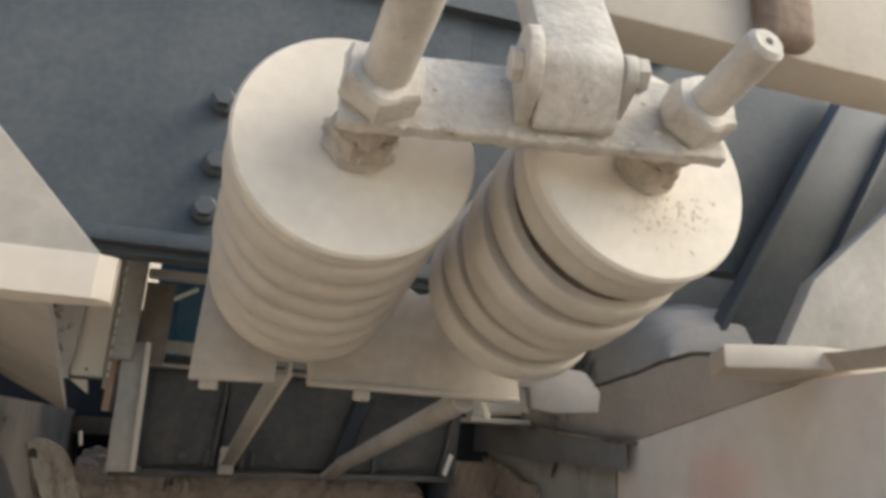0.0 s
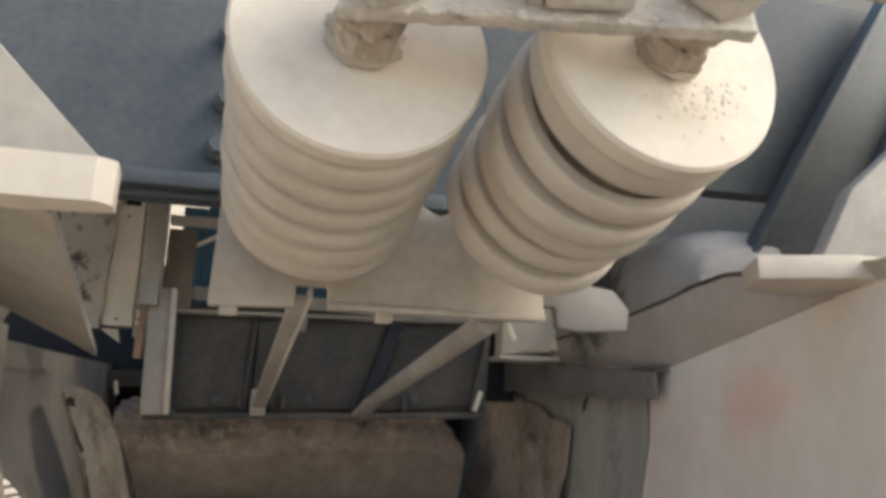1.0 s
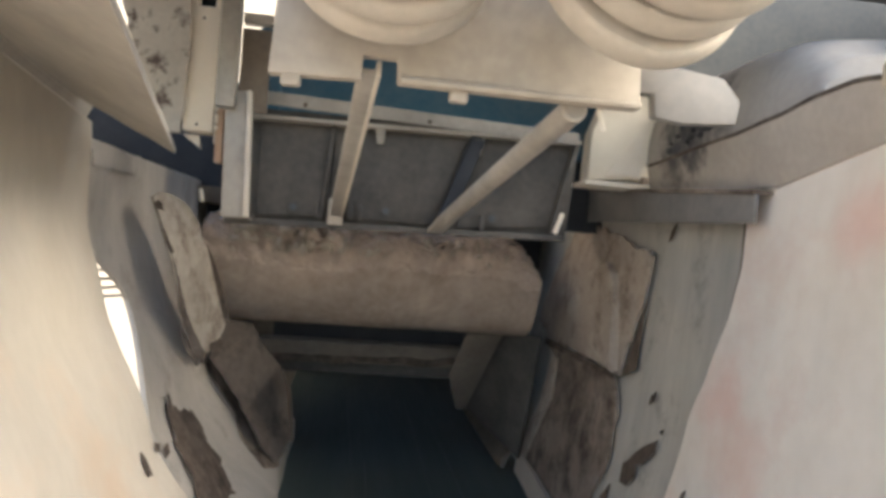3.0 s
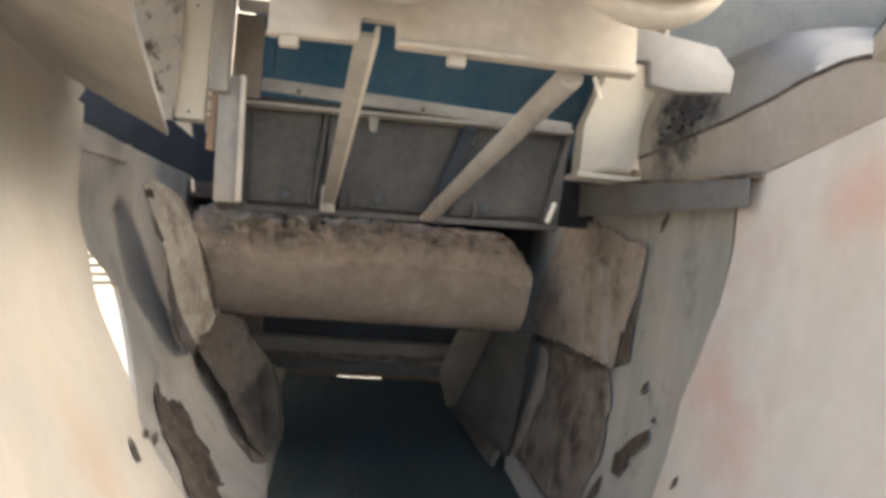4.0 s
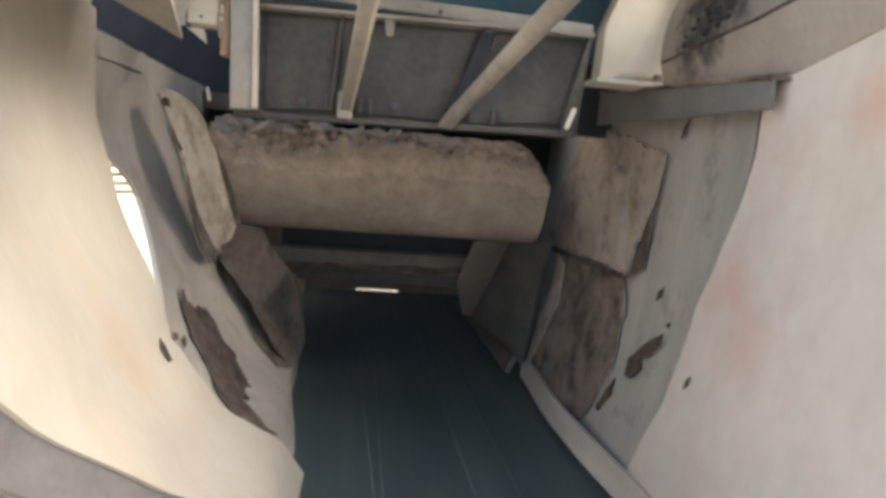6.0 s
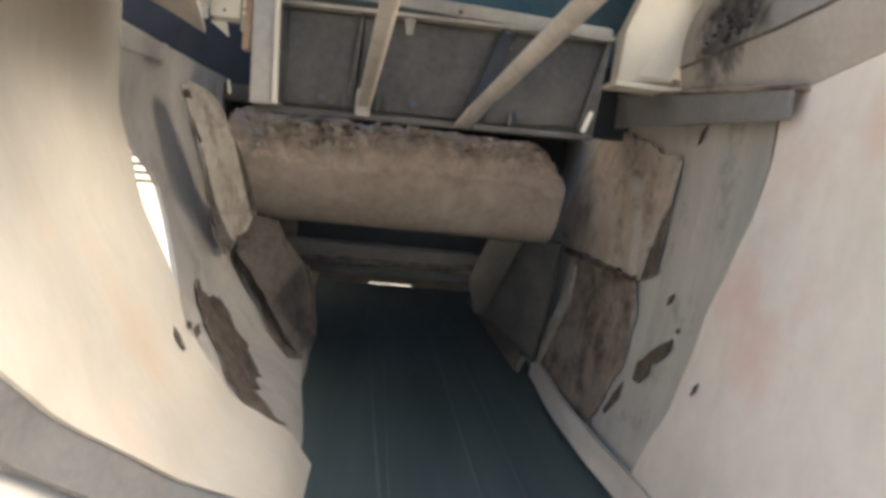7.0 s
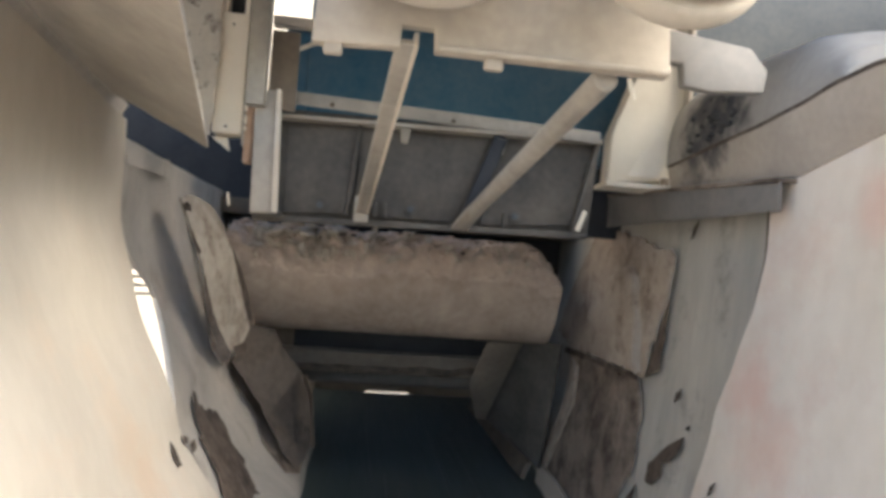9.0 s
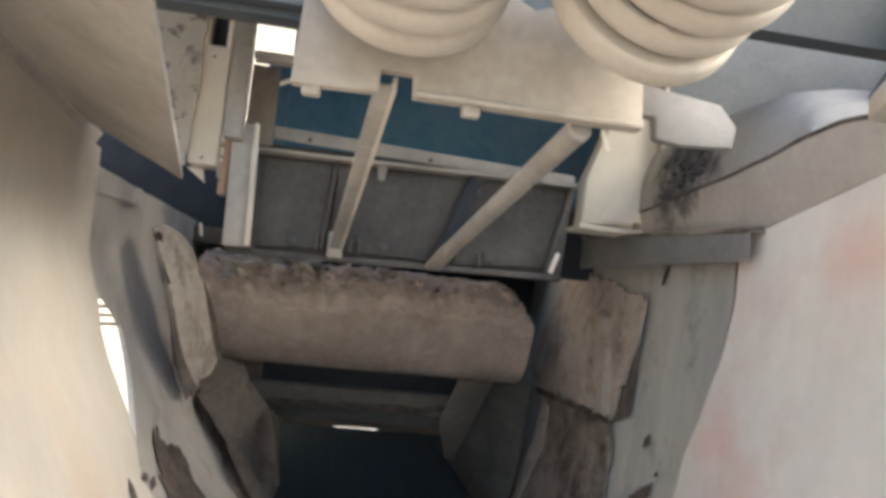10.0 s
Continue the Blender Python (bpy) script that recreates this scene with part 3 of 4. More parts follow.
# far skirt coloured dark in place of the shade on it
solo("belt_skirt", sheet(lambda u, v: (0.93 - 0.03 * v, u, 0.735 + 0.06 * (1 - v)), spread(2.84, 4.2, 20), spread(0, 1, 4), 0.018, (-1, 0, 0.3), 0.008), M_DIM, (0.93, 3.5, 0.74), "angle skirt along the belt, darkened for the tunnel's shade", "skirt")

# ---- main beam ----
BEAM_PROFILE = [(2.74, 1.262), (2.675, 1.264), (2.625, 1.284), (2.575, 1.325), (2.538, 1.380), (2.516, 1.436), (2.506, 1.490), (2.510, 1.536), (2.534, 1.572), (2.590, 1.596), (2.66, 1.604), (2.76, 1.58)]


def beam_place(u, v):
    k = v * (len(BEAM_PROFILE) - 1)
    i = min(int(k), len(BEAM_PROFILE) - 2)
    f = k - i
    y, z = (0.5 * (2 * b_ + (c_ - a_) * f + (2 * a_ - 5 * b_ + 4 * c_ - d_) * f * f + (3 * b_ - a_ - 3 * c_ + d_) * f ** 3)
            for a_, b_, c_, d_ in zip(*(BEAM_PROFILE[min(max(i + q, 0), len(BEAM_PROFILE) - 1)] for q in (-1, 0, 1, 2))))
    end = max(0.0, (u - 0.77) / 0.13)
    z -= 0.10 * end ** 2 * max(0.0, (z - 1.42) / 0.18)
    top = min(1.0, max(0.0, (z - 1.44) / 0.1))
    rough_ = 1.0 if u < 0.28 else 0.6
    lump = noise.fractal((u * 9, y * 9, z * 9), 0.9, 2.1, 5) * 0.010 + rough_ * (abs(noise.noise((u * 14, y * 20, z * 20))) * 0.040 - 0.006 + max(0.0, noise.noise((u * 30, y * 34, z * 34))) * 0.022)
    dent = -0.035 * math.exp(-((u - 0.105) / 0.045) ** 2 - ((z - 1.535) / 0.02) ** 2)
    off = top * (lump + dent) + (1 - top) * (0.004 * noise.noise((u * 6, y * 6, z * 6)) + 0.002 * noise.noise((u * 25, y * 25, z * 25)))
    return (u, y - off * 0.8, z + off * 0.6)


def crust_place(u, v):
    low_ = 0.43 + 0.05 * noise.noise((u * 5, 0.3, 0.7)) + 0.03 * noise.noise((u * 23, 4.3, 0.7))
    x, y, z = beam_place(u, low_ + v * (0.995 - low_))
    thick = 0.0035 * min(1.0, v * 2.2)
    # flat flakes lying over one another, thicker towards the top
    for k, (su, sv, at) in enumerate(((13, 34, 0.02), (24, 60, 0.08), (46, 110, 0.12))):
        f = noise.noise((u * su + k * 7, z * sv + 1.5 * noise.noise((u * 6, z * 9, k)), y * 9))
        edge = min(1.0, max(0.0, (f - at) / 0.06))
        thick += (0.0075, 0.006, 0.0045)[k] * edge * min(1.0, max(0.0, (v - 0.22 - 0.25 * noise.noise((u * 4, 1, 2))) / 0.25))
    return (x, y - thick + 0.001, z + thick * 0.6)


beam = thing("cross_beam", (0.37, 2.62, 1.258), "steel cross beam caked with brown stone dust", "beam")
# bare lower half shows the body's darker tone, which stands for shade
part("beam_body", sheet(beam_place, spread(-0.2, 0.905, 120), spread(0, 1, 60), 0.03, (0, 1, 0)), M_BEAM, beam)
part("dust_crust", sheet(crust_place, spread(-0.199, 0.904, 420), spread(0, 1, 130), 0.006, (0, 1, -0.3)), M_CRUST, beam, "thick pale brown dust crust")
# dark discs on the crust paint the shade of small hollows
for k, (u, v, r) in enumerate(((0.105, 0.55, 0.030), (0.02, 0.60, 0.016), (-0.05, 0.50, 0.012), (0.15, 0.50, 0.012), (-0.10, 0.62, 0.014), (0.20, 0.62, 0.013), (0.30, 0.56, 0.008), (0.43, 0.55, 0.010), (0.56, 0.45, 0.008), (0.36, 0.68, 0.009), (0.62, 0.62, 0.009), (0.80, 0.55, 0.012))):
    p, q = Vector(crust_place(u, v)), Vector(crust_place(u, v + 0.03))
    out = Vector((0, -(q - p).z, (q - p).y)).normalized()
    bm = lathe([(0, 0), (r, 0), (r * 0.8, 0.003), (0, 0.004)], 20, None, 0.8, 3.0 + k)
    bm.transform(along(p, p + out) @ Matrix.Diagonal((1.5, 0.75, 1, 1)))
    part("pocket_shade", bm, M_HOLE, beam, "thin dark disc painting the shade of a hollow in the dust crust")
rng = random.Random(4)
bm = bmesh.new()
for i in range(190):
    x = rng.uniform(-0.12, 0.80)
    w = rng.random() ** 1.6
    p = Vector(beam_place(x, 0.58 + 0.26 * w + rng.uniform(-0.03, 0.03))) + Vector((0, -0.017, 0.010))
    if x > 0.45 and rng.random() < 0.5:
        continue
    r = rng.uniform(0.004, 0.013) * (1.5 if x < 0.22 else 1.0)
    q = bmesh.ops.create_icosphere(bm, subdivisions=1, radius=r)["verts"]
    m = Matrix.Translation(p) @ Euler((rng.uniform(0, 6), rng.uniform(0, 6), rng.uniform(0, 6))).to_matrix().to_4x4() @ Matrix.Diagonal((rng.uniform(0.8, 2.0), rng.uniform(0.7, 1.2), rng.uniform(0.35, 0.8), 1))
    for v in q:
        v.co = m @ (v.co * rng.uniform(0.75, 1.2))
rubble = solo("rubble", bm, M_ROCK, (0.3, 2.6, 1.56), "small broken stones and crumbs lying on the beam", "rubble", kind="stuff", round_=False)
for i in range(16):
    x = rng.uniform(-0.09, 0.21)
    p = Vector(beam_place(x, 0.70 + rng.uniform(-0.05, 0.12))) + Vector((0, -0.020, 0.017))
    bm = bmesh.new()
    bmesh.ops.create_icosphere(bm, subdivisions=2, radius=rng.uniform(0.014, 0.030))
    for v in bm.verts:
        v.co *= 1 + 0.35 * noise.noise(v.co * 60 + Vector((i, 0, 0)))
    bm.transform(Matrix.Translation(p) @ Euler((rng.uniform(-0.5, 0.5), rng.uniform(-0.5, 0.5), rng.uniform(0, 6))).to_matrix().to_4x4() @ Matrix.Diagonal((rng.uniform(1.2, 2.2), 1.0, rng.uniform(0.3, 0.55), 1)))
    solo("stone", bm, M_ROCK, p, "flat broken stone lying on the dusty beam", "stone", "stones on the beam", round_=False)

# bar and flange colours darkened for the shade under the beam
bar = thing("lower_cross_bar", (0.4, 3.0, 1.035), "dusty cross bar with a lower flange, darkened for the tunnel's shade", "beam")
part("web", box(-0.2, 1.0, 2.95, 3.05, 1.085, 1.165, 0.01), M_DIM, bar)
part("flange", box(-0.2, 1.0, 3.0, 3.08, 1.035, 1.083, 0.006), M_PANEL, bar, "flat bar darkened for the tunnel's shade")
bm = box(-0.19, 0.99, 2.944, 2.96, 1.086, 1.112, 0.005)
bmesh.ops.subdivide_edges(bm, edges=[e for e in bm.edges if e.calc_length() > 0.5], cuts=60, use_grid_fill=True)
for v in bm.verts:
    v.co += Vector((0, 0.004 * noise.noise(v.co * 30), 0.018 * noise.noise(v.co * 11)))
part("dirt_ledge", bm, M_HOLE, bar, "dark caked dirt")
# black sheet in place of the dark void; it also hides the roof gap
solo("tunnel_shade_sheet", box(-0.5, 1.2, 3.10, 3.14, 1.06, 1.66, 0), M_BLACK, (0.4, 3.12, 1.06), "black sheet standing in for the tunnel's shade above the belt", "plate", kind="structure", round_=False)
# gusset web takes the shade-darkened brown
gus = thing("support_gusset", (0.75, 2.75, 0.96), "dusty gusset under the beam, darkened for the shade there", "gusset")
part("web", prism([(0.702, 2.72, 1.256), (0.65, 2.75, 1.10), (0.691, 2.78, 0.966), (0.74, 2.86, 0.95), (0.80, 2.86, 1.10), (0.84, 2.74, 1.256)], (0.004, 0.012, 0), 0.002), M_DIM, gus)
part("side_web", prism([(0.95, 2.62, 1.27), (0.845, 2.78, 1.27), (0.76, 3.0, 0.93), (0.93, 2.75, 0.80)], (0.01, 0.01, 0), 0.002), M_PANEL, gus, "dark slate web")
gus = thing("support_gusset", (0.0, 2.6, 0.8), "brown dusty gusset under the beam beside the belt", "gusset")
outline = [(-0.101, 2.500, 1.282), (-0.027, 2.540, 1.270), (0.000, 2.560, 1.204), (0.078, 2.600, 1.111), (0.099, 2.620, 1.047), (0.111, 2.600, 0.880), (0.083, 2.480, 0.828), (0.038, 2.460, 0.896), (-0.055, 2.460, 1.052), (-0.142, 2.460, 1.167)]
part("web", prism([(x + 0.010 * noise.noise((x * 40, z * 40, 1)), y, z + 0.010 * noise.noise((x * 40, z * 40, 7))) for x, y, z in fine(outline, 0.015)], (-0.006, 0.014, 0), 0), M_GUSSET, gus, round_=False)
part("edge_lip", prism([(0.090, 2.455, 1.136), (0.111, 2.475, 1.072), (0.129, 2.495, 0.906), (0.117, 2.515, 0.897), (0.096, 2.535, 1.058), (0.068, 2.555, 1.121)], (0, 0.02, 0), 0), M_DIM, gus, "darker ragged edge", round_=False)

# ---- springs ----
AZ, EL = radians(3.0), radians(14.0)
AXIS = Vector((math.sin(AZ) * math.cos(EL), -math.cos(AZ) * math.cos(EL), math.sin(EL)))


def hexnut(p, axis, af, h, turn=0.0, lump=0.0):
    bm = lathe([(0, 0), (af * 0.53, 0), (af * 0.577, h * 0.12), (af * 0.577, h * 0.88), (af * 0.53, h), (0, h)], 6, None)
    if lump:
        bmesh.ops.subdivide_edges(bm, edges=bm.edges[:], cuts=4, use_grid_fill=True)
        for v in bm.verts:
            v.co += v.normal * 0 + Vector((v.co.x, v.co.y, 0)).normalized() * lump * noise.fractal(v.co * 70 + Vector((turn, 0, 0)), 0.9, 2.0, 4)
    bm.transform(along(p, Vector(p) + Vector(axis)) @ pose(0, 0, 0, 0, 0, turn))
    return bm


def clump(p, axis, r, h, seed):
    """Dust caked round a nut's foot."""
    bm = lathe([(0, 0)] + [(r * (1.32 - 0.5 * k / 6 + 0.1 * math.sin(k * 2.2)), h * (k / 6) ** 1.3) for k in range(7)] + [(0, h)], 40)
    for v in bm.verts:
        v.co += Vector((v.co.x, v.co.y, 0)) * (0.16 * noise.fractal(v.co * 90 + Vector((seed, 0, 0)), 0.9, 2.0, 4))
    bm.transform(along(p, Vector(p) + Vector(axis)))
    return bm


def spring(c, length, r, rod_r, rod_len, seed, tilt):
    c = Vector(c)
    base = c - AXIS * length
    m = along(base, c)
    face = along(base, c) @ Matrix.Translation((0, 0, length)) @ pose(0, 0, 0, 7, 0, 0) @ Matrix.Translation((0, 0, -length))
    t = thing("rubber_spring", base, "stack of dust-covered rubber spring discs on a threaded rod" if tilt < 0.5 else "stack of cracked, slightly shifted rubber spring discs on a rod", "spring", "tension springs")
    n = 6
    gap = 0.0062 if tilt > 0.5 else 0.0036
    plate_h = 0.026
    # end plate's colour carries part of the light on its face
    part("end_plate", lathe([(0, length - plate_h), (r - 0.004, length - plate_h), (r - 0.001, length - plate_h + 0.003), (r, length - 0.004), (r - 0.003, length), (r * 0.6, length), (r * 0.3, length), (0, length)], 80, face, 0.008, seed), M_CAP, t, "round dusty steel end plate, lightened for the light on its face")
    h = (length - plate_h) / n
    # core coloured dark so the disc grooves read as deep shade
    part("rubber_core", rod(base + AXIS * 0.001, c - AXIS * (plate_h + 0.001), r * 0.862, 0.002, 64), M_HOLE, t, "rubber core, darkened for the shade in the grooves between the discs")
    for i in range(n):
        z0 = i * h
        prof = [(0, z0 + gap), (r * 0.80, z0 + gap)]
        for k in range(11):
            a = math.pi * (k / 10 - 0.5)
            prof.append((r * 0.82 + r * (0.175 - 0.015 * math.sin(a)) * max(0.0, math.cos(a)) ** (0.24 if tilt > 0.5 else 0.34), z0 + h / 2 + (h / 2 - gap) * math.sin(a)))
        prof += [(r * 0.80, z0 + h - gap), (0, z0 + h - gap)]
        off = Matrix.Translation((tilt * 0.0065 * math.sin(i * 2.1 + seed), tilt * 0.0065 * math.cos(i * 1.7 + seed), 0)) @ pose(0, 0, 0, tilt * 1.5 * math.sin(i * 2.3 + seed), tilt * 1.5 * math.cos(i * 1.3), 0)
        bm = lathe(prof, 80, None, 0.010, seed + i)
        lean = pose(0, 0, 0, 7.0 * (i + 0.5) / n, 0, 0)
        bm.transform(Matrix.Translation((0, 0, z0 + h / 2)) @ lean @ off @ Matrix.Translation((0, 0, -z0 - h / 2)))
        bm.transform(m)
        disc = part("rubber_disc", bm, M_RUBBER, t)
        if tilt > 0.5 and i in (1, 2):
            a = radians(-98 - 9 * i)
            chip = box(-0.007, 0.007, -0.002, 0.002, -0.002, 0.002, 0.0012, m @ Matrix.Translation((r * 0.972 * math.cos(a), r * 0.972 * math.sin(a), z0 + h)) @ pose(0, 0, 0, 0, 8, math.degrees(a) + 90), 1)
            part("chipped_edge", chip, M_CREAM, disc, "pale chipped edge")
    rod_ob = part("threaded_rod", rod(c - AXIS * 0.02, c + AXIS * rod_len, rod_r, 0.004, 32), M_YOKE, t, "grey dusty rod end")
    if rod_len < 0.2:
        part("centre_hole", rod(c + AXIS * (rod_len - 0.004), c + AXIS * (rod_len + 0.0006), 0.0035, 0.0002, 12), M_HOLE, rod_ob, "dark centre hole in the rod's end")
    return t


C1, C2 = Vector((0.307, 0.716, 1.934)), Vector((0.576, 0.672, 1.9385))
s1 = spring(C1, 0.285, 0.1155, 0.0205, 0.32, 0.3, 0.2)
s2 = spring(C2, 0.30, 0.1175, 0.0165, 0.168, 4.1, 1.0)
for s, c, af, big in ((s1, C1, 0.054, 0.064), (s2, C2, 0.05, 0.056)):
    part("nut", hexnut(c + AXIS * 0.001, AXIS, af, 0.024, 10, 0.006), M_NUT, s, "dust-caked hex nut")
    part("nut", hexnut(c + AXIS * 0.027, AXIS, af, 0.024, 34, 0.006), M_NUT, s, "dust-caked hex nut")
    part("nut", hexnut(c + AXIS * 0.0672, AXIS, big, 0.030, 22, 0.0025), M_YOKE, s, "dust-caked hex nut")
    part("dust_collar", clump(c + AXIS * 0.0005, AXIS, af * 0.5, 0.016, c.x * 9), M_ROCK, s, "crumbly dust caked round the nut")

# ---- yoke bar with clevis ----
B1, B2 = C1 + AXIS * 0.06, C2 + AXIS * 0.06
BX = (B2 - B1).normalized()
BN = (AXIS - BX * AXIS.dot(BX)).normalized()
BV = BN.cross(BX)
if BV.z < 0:
    BV = -BV
yoke = thing("yoke_bar", B1, "dusty grey steel yoke bar joining both spring rods", "bar")
bm = strip(B1 - BX * 0.030 + BV * 0.008, B2 + BX * 0.032 + BV * 0.004, 0.082, 0.014, BV, 0.002)
bmesh.ops.subdivide_edges(bm, edges=[e for e in bm.edges if e.calc_length() > 0.2], cuts=90, use_grid_fill=True)
for v in bm.verts:
    side = (v.co - B1).dot(BV) - 0.006
    v.co += BV * (math.copysign(1, side) * 0.0022 * noise.fractal(v.co * 60, 0.9, 2.0, 3)) + BN * 0.0006 * noise.noise(v.co * 90)
part("bar", bm, M_YOKE, yoke)
mid = (B1 + B2) / 2 + BX * 0.028 + BV * 0.006
for s in (-1, 1):
    e = mid + BX * (s * 0.042 - 0.006)
    w = 0.034 if s < 0 else 0.018
    out = [e + BV * (0.006 + w) + BN * 0.008] + [e + BV * (0.006 + w * math.cos(a)) + BN * (0.042 + w * math.sin(a)) for a in [i * math.pi / 14 for i in range(15)]] + [e + BV * (0.006 - w) + BN * 0.008]
    ear = part("ear", prism([tuple(p) for p in out], tuple(BX * 0.012), 0.002), M_YOKE, yoke, "rounded clevis ear")
    part("pin_head", hexnut(e + BX * (0.012 if s > 0 else 0.0) + BN * 0.044 + BV * 0.006, BX * s, 0.026, 0.010, 15), M_YOKE, ear, "pin head")
link = thing("lift_link", mid + BN * 0.02, "bent square steel link held in the clevis, dusty on top", "link")
prof = [(0.010, -0.034), (0.020, -0.036), (0.050, -0.010), (0.058, 0.000), (0.060, 0.012), (0.052, 0.050), (0.010, 0.22), (-0.025, 0.22), (0.010, 0.040)]
part("block", prism([tuple(mid - BX * 0.034 + BN * n + BV * v) for n, v in prof], tuple(BX * 0.070), 0.004), M_YOKE, link)
part("pin", rod(mid - BX * 0.046 + BN * 0.044 + BV * 0.006, mid + BX * 0.040 + BN * 0.044 + BV * 0.006, 0.009, 0.001, 20), M_YOKE, link, "steel pin through the clevis ears")
rng = random.Random(9)
bm = bmesh.new()
for i in range(46):
    p = B1 + BX * rng.uniform(0.02, 0.27) + BV * rng.choice((rng.uniform(-0.03, 0.04), -0.034, -0.03)) + BN * 0.0072
    q = bmesh.ops.create_icosphere(bm, subdivisions=1, radius=rng.uniform(0.0012, 0.0035))["verts"]
    for v in q:
        v.co = p + Vector((v.co.x * 1.5, v.co.y * 0.7, v.co.z * rng.uniform(0.6, 1.1)))
for i in range(110):
    p = C2 + AXIS * 0.0006 + BX * rng.gauss(0.012, 0.022) - BV * (0.035 + abs(rng.gauss(0, 0.025)))
    if (p - C2).length > 0.108:
        continue
    q = bmesh.ops.create_icosphere(bm, subdivisions=1, radius=rng.uniform(0.0008, 0.0024))["verts"]
    k = rng.uniform(-0.6, 0.6)
    for v in q:
        v.co = p + BX * (v.co.x * 0.8 + v.co.z * k) + BV * v.co.z * 1.3 + AXIS * v.co.y * 0.3
solo("dust_crumbs", bm, M_CREAM, B1, "dust crumbs stuck to the yoke bar", "crumbs", kind="stuff", round_=False)

# ---- spring plate ----
PT = radians(6)


def on_plate(x, z):
    return (x, 1.025 + (z - 1.73) * math.tan(PT), z)


outline = [(0.171, 1.733), (0.272, 1.736), (0.273, 1.764), (0.312, 1.764), (0.313, 1.736), (0.598, 1.734), (0.598, 1.83), (0.53, 1.905), (0.485, 1.882), (0.455, 1.870), (0.42, 1.89), (0.38, 1.95), (0.34, 2.02), (0.180, 2.02)]
plate = thing("spring_plate", on_plate(0.4, 1.73), "pale dusty steel plate carrying both springs, notched at its lower edge", "plate")
part("web", prism([on_plate(x, z) for x, z in outline], (0, 0.02, 0), 0.002), M_PLATE, plate)
for x in (0.195, 0.384):
    part("lug", box(x - 0.011, x + 0.011, 1.028, 1.042, 1.722, 1.738, 0.003), M_PLATE, plate)
# tab takes a darker grey in place of the shade over it
part("tab", prism([(x, 1.032 + (z - 1.73) * 0.1, z) for x, z in ((0.590, 1.756), (0.617, 1.756), (0.619, 1.728), (0.655, 1.724), (0.722, 1.729), (0.728, 1.758), (0.706, 1.785), (0.590, 1.80))], (0, 0.018, 0), 0.003), M_LIP, plate, "dusty steel tab, darkened for the shade on it")
part("edge_bead", rod((0.316, 1.021, 1.7385), (0.596, 1.021, 1.7370), 0.004, 0.001, 10), M_PLATE, plate, "pale weld bead along the lower edge")

# ---- panel with ribs and rails ----
PY = 1.90
panel = thing("ribbed_panel", (0.4, PY, 1.6), "charcoal steel panel with upright ribs and rails", "panel")
for pts in (((0.045, 1.60), (0.20, 1.61), (0.205, 1.818), (0.045, 1.812)), ((0.215, 1.61), (0.50, 1.608), (0.535, 1.82), (0.215, 1.82)), ((0.515, 1.606), (0.745, 1.625), (0.79, 1.832), (0.56, 1.825))):
    part("sheet_panel", prism([(x, PY, z) for x, z in pts], (0, 0.012, 0), 0.002), M_PANEL, panel)
part("back_sheet", prism([(-0.015, PY + 0.014, 1.585), (0.79, PY + 0.014, 1.60), (0.81, PY + 0.014, 1.85), (-0.02, PY + 0.014, 1.85)], (0, 0.008, 0), 0.001), M_PANEL, panel)
part("end_bar", strip((0.012, 1.80, 1.588), (0.004, 1.80, 1.862), 0.050, 0.016, (1, 0, 0), 0.004), M_STRAP, panel, "broad dusty upright bar")
part("end_bar_lip", strip((0.041, 1.79, 1.590), (0.031, 1.79, 1.862), 0.010, 0.03, (1, 0, 0), 0.003), M_CREAM, panel, "pale lip on the bar's right edge")
part("end_bar_bracket", box(-0.01, 0.045, 1.808, 1.90, 1.585, 1.60, 0.002), M_PANEL, panel)
part("rib", strip((0.195, PY - 0.008, 1.605), (0.212, PY - 0.008, 1.825), 0.008, 0.018, (1, 0, 0), 0.002), M_PANEL, panel)
part("rib", strip((0.474, PY - 0.020, 1.60), (0.552, PY - 0.014, 1.825), 0.034, 0.03, (1, 0, 0), 0.004), M_BLACK, panel, "broad dark rib")
part("rib", strip((0.745, PY - 0.012, 1.61), (0.796, PY - 0.012, 1.835), 0.014, 0.024, (1, 0, 0), 0.003), M_PANEL, panel)
for x, z in ((0.318, 1.812), (0.552, 1.806)):
    part("gusset_tab", prism([(x - 0.012, PY - 0.03, z + 0.012), (x + 0.014, PY - 0.03, z + 0.012), (x + 0.010, PY - 0.006, z - 0.022), (x - 0.006, PY - 0.006, z - 0.022)], (0, 0.008, 0), 0.001), M_STRAP, panel)
# lighter steel colour stands for the light along the rail's lip
part("lower_rail", strip((-0.02, PY - 0.018, 1.822), (0.80, PY - 0.018, 1.832), 0.008, 0.05, (0, 0, 1), 0.002), M_STRAP, panel, "rail in lighter steel, painting its lit top lip")
rail = part("upper_rail", strip((0.050, PY - 0.04, 1.866), (0.79, PY - 0.04, 1.838), 0.030, 0.010, (0, 0, 1), 0.002), M_RAIL, panel, "grey drilled rail")
for x in (0.144, 0.43):
    z = 1.861 - (x - 0.078) * 0.038
    part("rail_hole", rod((x, PY - 0.0462, z - 0.002), (x, PY - 0.04, z - 0.002), 0.0055, 0.0005, 14), M_HOLE, rail, "dark bolt hole")
# pale strip paints a gleam of light at the panel's corner
part("end_gleam", strip((0.768, 1.870, 1.660), (0.751, 1.870, 1.610), 0.012, 0.006, (1, 0, 0), 0.002), M_PALE, panel, "small pale strip painting light that peeks past the panel")
